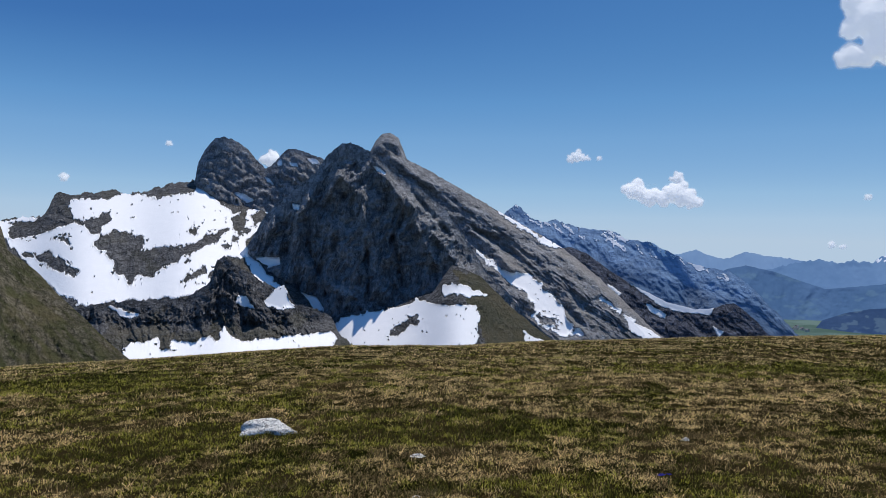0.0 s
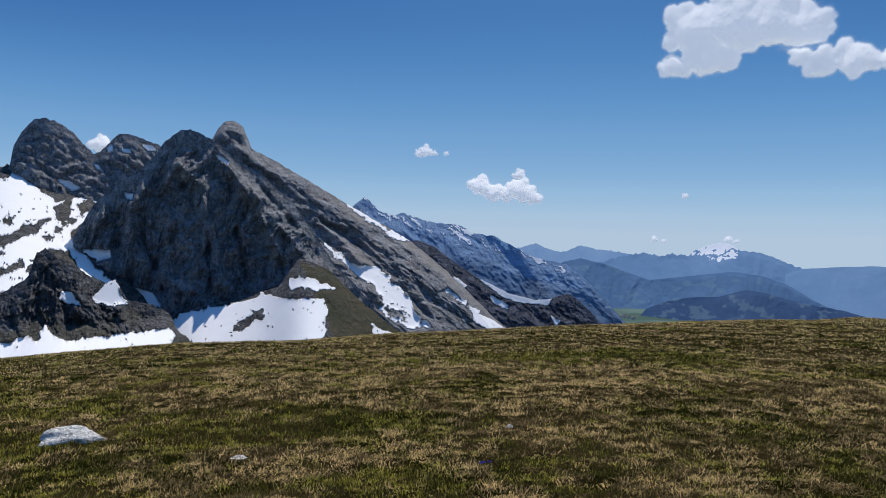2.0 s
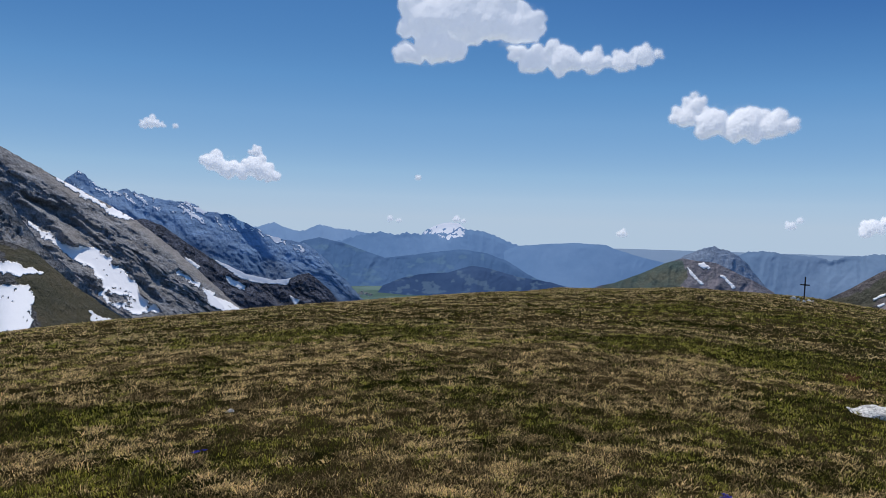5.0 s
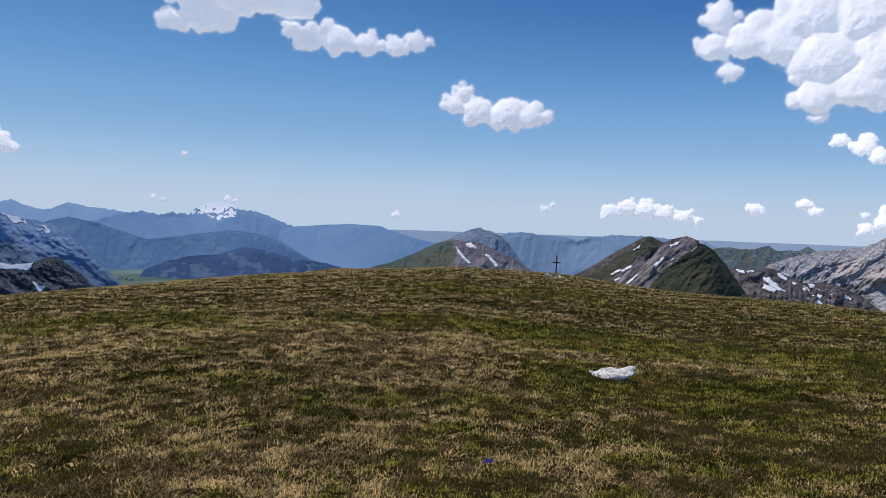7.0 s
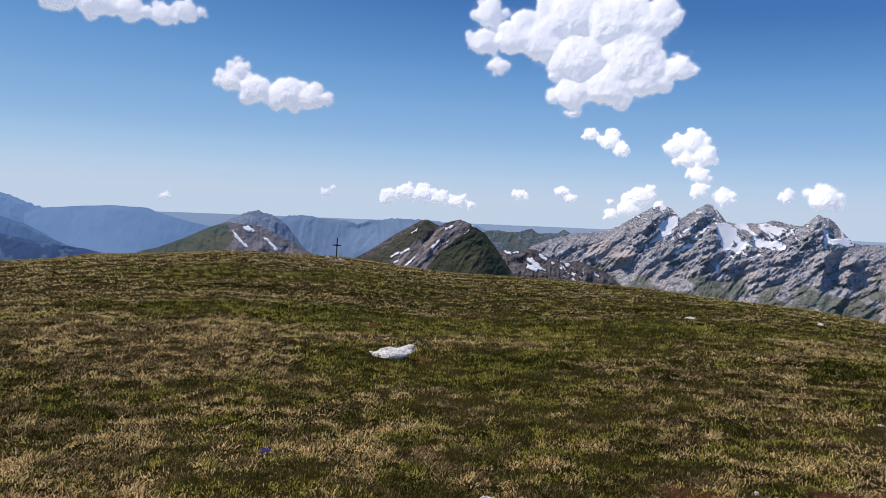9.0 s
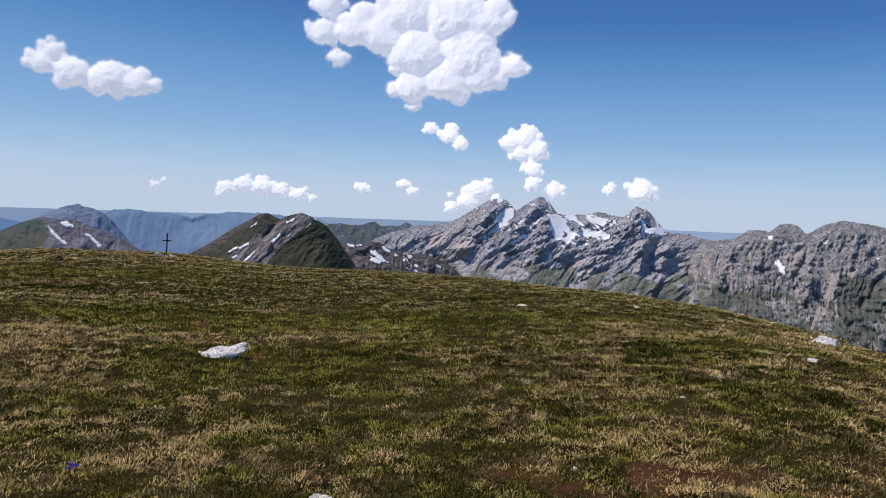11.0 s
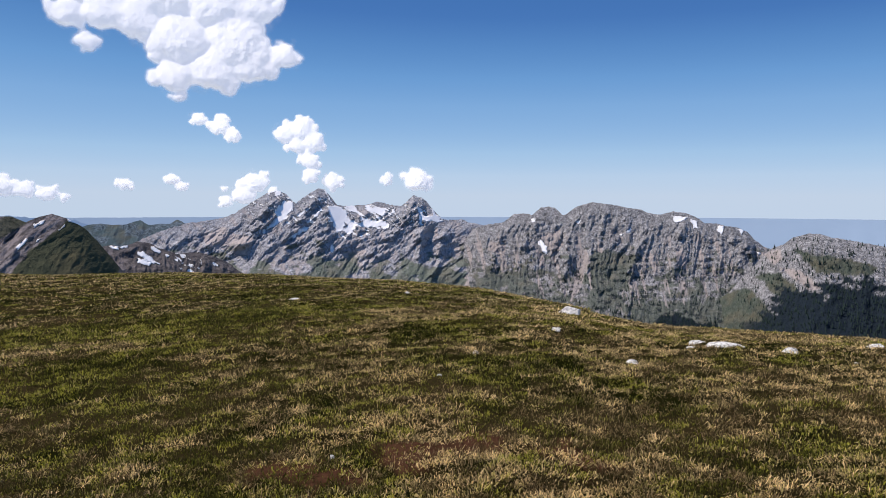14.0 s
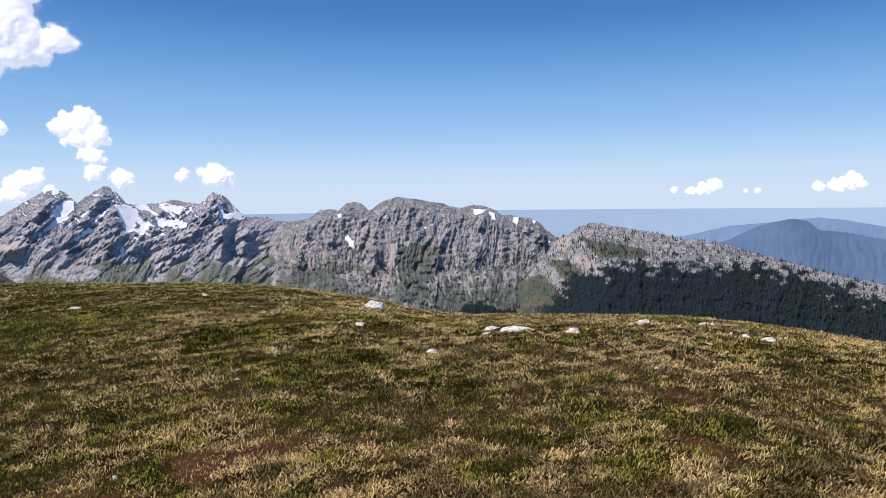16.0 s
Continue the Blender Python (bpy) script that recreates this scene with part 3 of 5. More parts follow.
ridge("north_face", massif, [(-15.72, -0.86), (-15.11, -0.07), (-13.90, 2.23), (-12.23, 3.78), (-11.39, 4.51), (-10.32, 5.43), (-9.27, 7.01), (-8.19, 7.89), (-7.45, 8.01), (-6.64, 7.69), (-5.52, 7.17), (-4.37, 6.10), (-2.10, 4.84), (0.20, 2.88), (1.59, 0.90), (2.53, -0.43), (3.46, -1.75), (5.29, -3.49), (6.67, -5.22), (8.92, -6.98), (10.26, -7.92)],
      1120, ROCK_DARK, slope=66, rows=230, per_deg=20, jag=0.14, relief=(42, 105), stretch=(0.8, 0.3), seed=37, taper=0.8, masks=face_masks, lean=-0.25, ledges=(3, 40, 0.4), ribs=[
          ([(-7.45, 8.01), (-9.00, 5.05), (-8.71, 1.96), (-8.22, 0.20)], 1.0, 20), ([(-8.36, 0.42), (-8.32, -2.92)], 0.35, -26), ([(-8.13, 5.30), (-6.55, 4.03), (-6.04, 1.59), (-5.25, -3.31)], 0.8, 15), ([(-10.11, 5.44), (-11.54, 1.87), (-10.57, -2.07)], 0.9, 20),
          ([(-5.96, 7.15), (-2.98, 3.92), (0.27, -0.04), (2.12, -2.24)], 0.9, 22), ([(-4.81, 5.64), (-2.03, 1.93), (-0.37, -1.40)], 0.7, 22), ([(-10.63, 0.13), (-9.00, -3.82)], 0.35, -22), ([(-6.09, -0.20), (-5.69, -3.76)], 0.3, -20),
          ([(-13.48, 2.25), (-13.85, 0.05), (-12.51, -2.55)], 0.9, 22), ([(-3.79, 0.76), (-3.02, -3.26)], 0.4, -16), ([(-2.31, 4.38), (0.70, 0.87)], 0.35, -18)])
TOWER_SKY = [(-8.37, 5.95), (-6.63, 7.26), (-5.97, 7.46), (-5.54, 8.26), (-5.11, 8.80), (-4.45, 8.92), (-3.76, 8.55), (-3.29, 7.46), (-3.05, 6.90), (-1.23, 6.06), (0.59, 5.08), (2.87, 3.84), (4.23, 3.07), (6.71, 1.73), (9.17, 0.37), (11.83, -1.59), (14.01, -3.40), (16.15, -5.16), (17.63, -6.35), (18.25, -6.90)]
TOWER_SNOW = [[(2.43, 0.02), (3.88, -0.84), (4.80, -1.62), (6.81, -1.92), (7.93, -2.74), (8.83, -3.59), (9.74, -4.88), (11.18, -6.44), (9.79, -6.72), (8.02, -6.14), (7.11, -5.21), (7.54, -4.53), (6.17, -3.10), (4.81, -2.25), (3.53, -1.17)],
              [(14.22, -4.73), (15.11, -5.21), (16.93, -6.39), (15.69, -6.72), (14.71, -5.96)], [(3.96, 3.19), (6.04, 2.12), (7.84, 1.09), (9.35, 0.28), (8.48, 0.17), (6.28, 1.50)], [(12.30, -3.25), (14.04, -4.48), (13.88, -4.71), (12.23, -3.60)]]


def tower_masks(a, e, z, n):
    # pale band under the crest paints in its sunlit strip with the scree colour
    return (patches(a, e, TOWER_SNOW, 0.32, 0.5, 6, [[(7.33, -4.98), (9.09, -5.13), (9.34, -6.22), (8.01, -5.83)]]), 0 * a, np.maximum(0.35 * smooth(0.1, 0.4, fbm(a * 1.4 + e * 2.0, (a * .5 - e) * 0.3, 0, 4, 31)) * smooth(2, 6, a),
            smooth(1.0, 0.5, np.interp(a, *np.array(sorted(TOWER_SKY)).T) - e + 0.5 * fbm(a * 1.2, e, 0, 4, 33)) * smooth(1, 5, a) * 0.6))


ridge("tower_ridge", massif, TOWER_SKY,
      1500, ROCK_DARK, slope=49, talus=(20, 32), brow=(19, 27), rows=190, per_deg=19, jag=0.08, relief=(28, 80), stretch=(2.2, 0.9), seed=41, taper=0.8, masks=tower_masks, lean=1.2, ledges=(5, 26, 0.75), ribs=[
          ([(-3.94, 6.78), (0.62, 4.01), (5.18, 0.98), (9.67, -2.10), (14.06, -5.35)], 0.8, 22), ([(-3.02, 5.70), (2.93, 1.38), (7.93, -2.51), (11.52, -6.34)], 0.5, -18), ([(2.02, 1.81), (5.23, -1.25), (9.77, -5.98)], 0.7, 20), ([(-5.45, 8.18), (-5.37, 6.51)], 0.25, -8), ([(-4.44, 8.74), (-4.17, 6.99)], 0.3, 10)])
APRON_SNOW = [[(-9.00, -7.55), (-8.08, -5.66), (-6.32, -5.28), (-3.65, -4.88), (-2.10, -4.18), (-0.30, -4.36), (0.83, -4.51), (2.72, -4.46), (3.10, -5.34), (2.97, -7.12), (2.71, -7.79), (0.02, -8.00), (-4.02, -8.08), (-8.98, -8.29)], [(0.03, -3.01), (0.79, -2.72), (2.14, -3.04), (3.59, -3.67), (2.16, -3.85), (0.67, -3.62), (0.15, -4.17)], [(6.61, -6.37), (8.13, -7.15), (6.73, -7.51)]]


def apron_masks(a, e, z, n):
    return (patches(a, e, APRON_SNOW, 0.3, 0.5, 6, [[(-4.05, -6.93), (-3.18, -5.94), (-1.93, -5.38), (-2.00, -6.18), (-3.51, -6.92)]]), patches(a, e, [[(0.76, -1.82), (3.47, -2.20), (6.20, -4.35), (9.14, -7.15), (3.62, -7.98), (2.88, -5.35)]], 0.4, 0.6, 12) * 0.8)


ridge("snow_apron", massif, [(-10.65, -7.86), (-9.79, -7.34), (-8.73, -6.02), (-7.86, -5.39), (-6.32, -5.19), (-3.65, -4.75), (-2.10, -4.04), (-0.76, -3.65), (0.10, -2.29), (0.75, -1.37), (1.43, -1.53), (3.02, -2.21), (4.40, -3.51), (5.31, -4.38), (6.67, -5.44), (8.03, -6.49), (9.81, -7.51)],
      990, ROCK_BLACK, slope=27, rows=110, per_deg=22, jag=0.08, relief=(8, 30), seed=53, taper=0.7, masks=apron_masks)
BENCH_SNOW = [[(-24.91, -4.71), (-24.16, -4.93), (-22.83, -5.35), (-23.2, -5.76), (-24.15, -5.62), (-24.35, -5.13)], [(-15.87, -3.98), (-15.24, -4.1), (-14.59, -4.96), (-15.64, -4.97), (-15.94, -4.54)], [(-13.97, -4.4), (-13.14, -3.52), (-12.38, -3.15), (-11.56, -4.99), (-12.89, -5.04), (-13.75, -4.74)],
              [(-23.73, -7.66), (-21.44, -7.15), (-21.04, -7.73), (-20.66, -7.24), (-19.06, -7.48), (-17.86, -6.96), (-17.23, -7.51), (-16.85, -6.25), (-16.42, -6.89), (-15.37, -7.54), (-13.69, -7.25), (-10.69, -6.91), (-8.73, -6.68), (-8.06, -7.33), (-9.78, -9.2), (-23.9, -9.4)]]


def bench_masks(a, e, z, n):
    return (patches(a, e, BENCH_SNOW, 0.22, 0.4, 6, [[(-21.22, -7.44), (-20.56, -7.25), (-20.62, -7.99), (-21.13, -7.89)]]), 0.4 * smooth(0.0, 0.4, fbm(a * .7, e * .7, 0, 4, 4) - 0.25 * (e + 6)))


ridge("rock_bench", massif, [(-29.49, -6.59), (-28.13, -5.46), (-26.37, -4.82), (-23.04, -4.4), (-19.53, -4.3), (-17.87, -3.05), (-17.38, -1.33), (-16.85, -0.98), (-16.26, -1.65), (-15.08, -2.24), (-14.01, -3.01), (-13.02, -3.43), (-12.38, -3.25), (-11.53, -4.73), (-9.87, -5.06), (-8.76, -5.58), (-8.07, -6.67), (-6.28, -7.8)],
      860, ROCK_BLACK, slope=50, rows=130, per_deg=22, jag=0.2, relief=(20, 42), broken=1.1, seed=61, taper=0.7, masks=bench_masks, talus=(-88, 17), ledges=(3, 16, 0.1))
hillside = thing("grassy_hillside", "steep dark green and brown grassy hillside with stony streaks", "hillside")
ridge("slope", hillside, [(-39.48, 8.02), (-35.44, 4.25), (-32.93, 1.82), (-31.62, 0.66), (-31.2, -0.9), (-30.3, -1.6), (-29.3, -2.5), (-28.17, -3.88), (-26.35, -5.7), (-24.85, -7.34), (-23.32, -8.72), (-22.13, -9.86)],
      [(-45, 330), (-22, 240)], mountain_material("dark_turf", (0.10, 0.085, 0.065), (0.2, 0.17, 0.13), grass=(0.05, 0.055, 0.018), scale=0.12, bump=1.0), floor=-150, slope=38, rows=80, per_deg=12,
      jag=0.05, relief=(4, 18), seed=67, taper=1.0, masks=lambda a, e, z, n: (0 * a, 0.35 + 0.55 * smooth(-0.25, 0.3, fbm((a + e) * 2.4 + 0.4 * fbm(a, e, 0, 3, 6), (e - a) * 0.4, 0, 5, 4, 0.65))))

rib = thing("rocky_rib", "dark rocky rib with narrow snow strips and end knob", "mountain")
ridge("rib_face", rib, [(6.99, -0.31), (8.96, 0.18), (10.05, 0.30), (11.36, -0.20), (13.11, -1.47), (14.83, -2.50), (17.36, -3.68), (19.39, -4.14), (20.66, -3.99), (21.36, -3.70), (22.13, -3.57), (22.91, -4.15), (23.69, -4.80), (24.39, -5.65), (25.04, -6.41)],
      1900, mountain_material("rib_rock", (0.055, 0.063, 0.085), (0.12, 0.13, 0.165)), slope=42, per_deg=14, rows=90, jag=0.05, relief=(18, 60), stretch=(1.6, .8), lean=1.0, seed=71, taper=0.6,
      masks=lambda a, e, z, n: (patches(a, e, [[(13.96, -1.35), (15.67, -2.38), (17.34, -3.26), (18.37, -3.59), (20.74, -3.98), (20.44, -4.58), (19.60, -4.46), (18.19, -4.41), (16.87, -4.01), (15.69, -3.20), (14.62, -2.42)], [(15.70, -3.72), (17.38, -4.58), (17.31, -5.05), (16.14, -4.47)], [(20.61, -5.24), (21.41, -5.69), (21.11, -6.29)], [(12.92, -2.35), (14.01, -3.18), (13.84, -3.36), (12.80, -2.57)]], 0.1, 0.35, 3),))
chain = thing("jagged_ridge", "hazy blue jagged mountain chain with snow gullies", "mountain")
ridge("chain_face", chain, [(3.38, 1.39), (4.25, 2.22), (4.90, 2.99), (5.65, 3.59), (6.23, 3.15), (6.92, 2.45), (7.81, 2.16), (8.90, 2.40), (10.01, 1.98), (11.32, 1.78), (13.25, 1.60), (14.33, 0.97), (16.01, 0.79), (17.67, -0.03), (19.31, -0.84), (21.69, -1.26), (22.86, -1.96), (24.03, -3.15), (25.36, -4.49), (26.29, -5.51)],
      2600, ROCK_HAZED, slope=42, per_deg=16, rows=100, jag=0.16, relief=(15, 80), broken=0.7, seed=83, taper=0.8, stretch=(1.2, 0.8), lean=0.8,
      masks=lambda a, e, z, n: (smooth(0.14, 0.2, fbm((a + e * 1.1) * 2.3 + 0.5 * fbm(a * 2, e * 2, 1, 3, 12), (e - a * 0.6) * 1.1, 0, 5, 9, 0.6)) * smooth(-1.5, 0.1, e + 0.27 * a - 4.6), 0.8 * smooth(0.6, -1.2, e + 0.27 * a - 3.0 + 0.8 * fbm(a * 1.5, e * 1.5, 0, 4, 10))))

far_range = thing("far_range", "pale blue hazy mountain range with one snowy summit", "mountain", "structure")
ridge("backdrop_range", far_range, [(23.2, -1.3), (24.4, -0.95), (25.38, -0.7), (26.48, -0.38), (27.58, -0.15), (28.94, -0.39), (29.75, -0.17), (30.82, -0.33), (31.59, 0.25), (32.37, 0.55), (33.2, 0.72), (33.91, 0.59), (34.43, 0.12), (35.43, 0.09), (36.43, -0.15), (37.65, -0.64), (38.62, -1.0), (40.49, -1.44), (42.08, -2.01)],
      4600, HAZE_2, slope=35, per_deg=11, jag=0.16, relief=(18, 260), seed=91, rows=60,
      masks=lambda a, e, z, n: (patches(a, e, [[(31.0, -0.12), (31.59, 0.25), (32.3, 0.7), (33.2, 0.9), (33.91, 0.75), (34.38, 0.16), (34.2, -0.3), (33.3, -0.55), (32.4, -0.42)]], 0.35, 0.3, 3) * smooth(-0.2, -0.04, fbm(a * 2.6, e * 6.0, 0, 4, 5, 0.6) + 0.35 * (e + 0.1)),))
ridge("backdrop_peaks", far_range, [(15.5, -0.7), (16.8, -0.3), (18.34, 0.0), (19.35, 0.32), (20.23, -0.05), (21.39, -0.32), (22.24, 0.0), (22.81, 0.27), (23.66, 0.05), (25.36, -0.1), (27.03, -0.4), (28.42, -0.83), (30.0, -1.3)], 4750, haze_material("hazy_far_peaks", (0.25, 0.385, 0.56), (0.28, 0.415, 0.585)), slope=35, jag=0.1, relief=(14, 200), seed=93, rows=40, broken=0.2)
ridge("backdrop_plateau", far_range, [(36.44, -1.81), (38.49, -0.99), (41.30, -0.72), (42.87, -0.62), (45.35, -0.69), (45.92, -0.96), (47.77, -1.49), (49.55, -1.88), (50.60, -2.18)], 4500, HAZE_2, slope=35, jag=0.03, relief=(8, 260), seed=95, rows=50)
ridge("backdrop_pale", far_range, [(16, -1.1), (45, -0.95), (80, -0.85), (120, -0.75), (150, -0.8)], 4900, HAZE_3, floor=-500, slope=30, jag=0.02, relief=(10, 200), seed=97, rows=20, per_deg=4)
wooded = thing("wooded_hills", "dark hazy blue forested foothills behind a green valley", "hills", "structure")
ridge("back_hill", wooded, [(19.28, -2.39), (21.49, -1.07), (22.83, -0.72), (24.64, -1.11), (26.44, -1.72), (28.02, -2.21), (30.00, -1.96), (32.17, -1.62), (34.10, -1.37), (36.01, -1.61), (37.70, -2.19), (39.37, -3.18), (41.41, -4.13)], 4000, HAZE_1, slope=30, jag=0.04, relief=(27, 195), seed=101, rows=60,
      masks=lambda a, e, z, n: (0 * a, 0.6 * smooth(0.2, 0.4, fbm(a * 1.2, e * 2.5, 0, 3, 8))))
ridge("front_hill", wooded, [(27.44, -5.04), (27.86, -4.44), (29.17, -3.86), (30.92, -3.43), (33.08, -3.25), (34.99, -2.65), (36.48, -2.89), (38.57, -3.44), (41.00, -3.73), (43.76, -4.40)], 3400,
      haze_material("hazy_blue_woods", (0.045, 0.085, 0.17), (0.07, 0.12, 0.22), (0.13, 0.2, 0.27)), slope=30, jag=0.04, relief=(18, 156), seed=103, rows=60,
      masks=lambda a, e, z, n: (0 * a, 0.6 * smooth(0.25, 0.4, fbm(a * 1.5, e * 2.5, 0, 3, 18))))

butte = thing("rocky_butte", "grey blue rocky butte in haze", "mountain")
# butte and hill behind it carry the haze in their colours
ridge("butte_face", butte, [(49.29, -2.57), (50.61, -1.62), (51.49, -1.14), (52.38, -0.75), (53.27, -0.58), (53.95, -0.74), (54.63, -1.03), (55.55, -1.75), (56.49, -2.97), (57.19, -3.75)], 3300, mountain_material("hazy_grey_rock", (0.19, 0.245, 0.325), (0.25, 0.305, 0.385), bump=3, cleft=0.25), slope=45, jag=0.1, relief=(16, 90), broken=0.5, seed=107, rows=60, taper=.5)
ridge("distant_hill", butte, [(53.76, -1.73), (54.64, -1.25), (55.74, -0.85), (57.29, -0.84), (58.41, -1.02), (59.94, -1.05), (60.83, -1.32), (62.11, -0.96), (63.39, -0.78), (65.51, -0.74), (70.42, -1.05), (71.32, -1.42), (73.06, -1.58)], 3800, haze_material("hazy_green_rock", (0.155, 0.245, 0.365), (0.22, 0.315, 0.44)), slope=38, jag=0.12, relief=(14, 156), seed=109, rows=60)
green_hill = thing("green_hill", "green hill with grey scree and snow streaks", "hill")
ridge("hill_face", green_hill, [(43.97, -4.30), (44.85, -3.92), (46.18, -3.57), (47.95, -2.84), (49.72, -1.97), (51.06, -1.52), (52.19, -1.70), (53.31, -1.75), (54.68, -2.37), (56.04, -2.99), (57.41, -3.74)], 2200, HAZY_HILL, slope=34, jag=0.03, relief=(18, 70), seed=113, taper=0.7, rows=80,
      masks=lambda a, e, z, n: (patches(a, e, [[(52.05, -1.80), (52.78, -1.86), (53.10, -2.21), (52.43, -2.23)], [(53.34, -2.47), (54.02, -2.71), (54.95, -3.57), (54.64, -3.63), (54.03, -2.98)], [(51.30, -2.05), (51.77, -2.48), (52.70, -3.48), (52.39, -3.49), (51.64, -2.71)]], 0.12, 0.3, 6),
                                patches(a, e, [[(43.98, -4.75), (46.17, -3.35), (49.27, -1.98), (51.06, -1.61), (51.55, -2.71), (50.71, -4.54)]], 0.3, 0.5, 9), 0.8 * smooth(0.0, 0.3, fbm((a - e * 0.9) * 2.2, (e + a) * 0.5, 0, 4, 8)) * smooth(51.0, 52.2, a)))
twin = thing("twin_green_peaks", "grassy twin-topped peak with pink scree and snow strips", "mountain")
ridge("peak_face", twin, [(59.66, -4.61), (60.73, -4.03), (62.21, -3.16), (63.87, -1.99), (65.11, -1.28), (65.93, -0.77), (66.55, -0.78), (67.39, -1.18), (68.20, -0.80), (69.00, -0.60), (70.02, -0.98), (71.04, -1.65), (71.88, -2.66), (72.91, -4.05), (73.94, -5.43)], 1350, GREEN_HILL, slope=40, per_deg=18, jag=0.03, relief=(10, 50), broken=0.3, stretch=(1.4, .5), seed=127, taper=0.6, lean=-0.8,
      masks=lambda a, e, z, n: (patches(a, e, [[(67.82, -1.33), (68.54, -1.01), (68.47, -1.2), (67.85, -1.62)], [(65.15, -1.79), (65.65, -1.45), (65.6, -1.7), (65.2, -1.95)], [(63.5, -3.76), (64.26, -3.3), (64.35, -3.46), (63.62, -3.9)], [(64.26, -3.45), (65.14, -2.95), (65.1, -3.18), (64.4, -3.6)], [(66.75, -2.9), (67.37, -2.25), (67.48, -2.36), (66.89, -3.06)], [(69.95, -0.9), (70.81, -1.2), (70.81, -1.4), (70.0, -1.12)], [(69.3, -1.74), (69.77, -1.35), (69.76, -1.5), (69.4, -1.82)], [(63.8, -4.23), (64.24, -3.95), (64.26, -4.1), (63.95, -4.35)], [(64.7, -4.45), (65.54, -3.64), (65.62, -3.75), (64.97, -4.48)], [(67.85, -2.61), (68.16, -2.27), (68.22, -2.36), (67.91, -2.72)]], 0.1, 0.3, 6),
                                np.maximum(patches(a, e, [[(70.0, -0.93), (70.89, -1.34), (72.68, -3.0), (73.44, -4.01), (72.81, -5.2), (65.8, -5.2), (67.35, -3.39), (68.96, -1.98)]], 0.3, 0.6, 9),
                                           0.75 * patches(a, e, [[(60.0, -4.4), (62.88, -3.28), (66.36, -0.6), (67.68, -1.0), (66.96, -1.64), (65.56, -2.41), (63.91, -3.92), (62.85, -4.7)]], 0.25, 0.5, 9)),
                                0.85 * patches(a, e, [[(67.68, -1.1), (68.98, -0.5), (69.85, -0.93), (68.96, -1.9), (67.35, -3.31), (66.21, -4.9), (63.64, -4.9), (64.18, -3.78), (65.7, -2.42)]], 0.2, 0.5, 9) * smooth(-0.25, 0.25, fbm((a - e * 1.05) * 5.0, (e + a) * 0.5, 0, 4, 8))),
      ribs=[([(70.96, -1.42), (70.5, -2.32), (70.4, -3.62)], 0.5, 14), ([(66.36, -0.8), (67.1, -1.6), (66.2, -2.6)], 0.4, -12), ([(69.0, -0.7), (67.6, -2.2), (66.0, -4.2)], 0.5, 10)])
spur = thing("rocky_spur", "low dark rocky spur streaked with snow", "mountain")
ridge("spur_face", spur, [(71.37, -3.40), (72.22, -2.94), (72.68, -2.88), (73.3, -3.0), (73.9, -2.85), (74.4, -2.62), (75.19, -2.74), (75.98, -3.18), (77.44, -3.62), (78.75, -3.46), (79.75, -3.82), (80.75, -4.27), (81.6, -4.95), (82.54, -5.6)], 1900, GREEN_HILL, slope=38, per_deg=18, jag=0.06, relief=(20, 50), seed=131, taper=0.6,
      masks=lambda a, e, z, n: (np.maximum(patches(a, e, [[(74.39, -3.36), (74.86, -3.36), (75.97, -4.31), (75.49, -4.35), (74.54, -3.69)], [(75.27, -2.9), (75.58, -3.05), (76.1, -3.46), (75.9, -3.6), (75.37, -3.2)], [(72.6, -2.9), (73.14, -2.95), (73.22, -3.16), (72.76, -3.2)], [(73.1, -2.8), (73.85, -2.8), (73.77, -3.05), (73.3, -3.1)], [(76.14, -3.5), (76.65, -3.69), (76.46, -3.82)], [(79.58, -4.1), (80.08, -4.5), (80.24, -4.77), (79.66, -4.35)], [(74.38, -3.77), (75.49, -4.25), (75.17, -4.4), (74.46, -4.15)]], 0.15, 0.3, 7),
                                           smooth(0.2, 0.28, fbm((a + e) * 4, e * 2 - a, 0, 3, 9)) * smooth(76.5, 77.5, a) * smooth(79.2, 78.6, a)), 0 * a, 0.6 * smooth(74, 73, a) * smooth(-0.1, 0.3, fbm(a * 3, e * 3, 0, 3, 6))))
low_hills = thing("low_hills", "blue green low hills in haze", "hills")
# low hills: rock and grass colours are tinted blue as haze
ridge("low_face", low_hills, [(69.62, -2.13), (70.6, -1.6), (71.19, -1.4), (72.1, -1.3), (72.86, -1.43), (73.79, -1.35), (74.66, -1.06), (75.21, -1.43), (76.09, -1.34), (76.65, -1.37), (77.22, -1.01), (77.79, -1.35), (79.25, -1.4), (81.95, -1.7)], 3500, mountain_material("hazy_low_hill", (0.08, 0.12, 0.15), (0.14, 0.18, 0.21), grass=(0.07, 0.105, 0.115)), slope=35, jag=0.04, relief=(25, 110), broken=0.3, seed=137, taper=0.7, rows=60,
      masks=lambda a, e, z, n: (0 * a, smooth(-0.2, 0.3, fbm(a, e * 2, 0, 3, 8))))

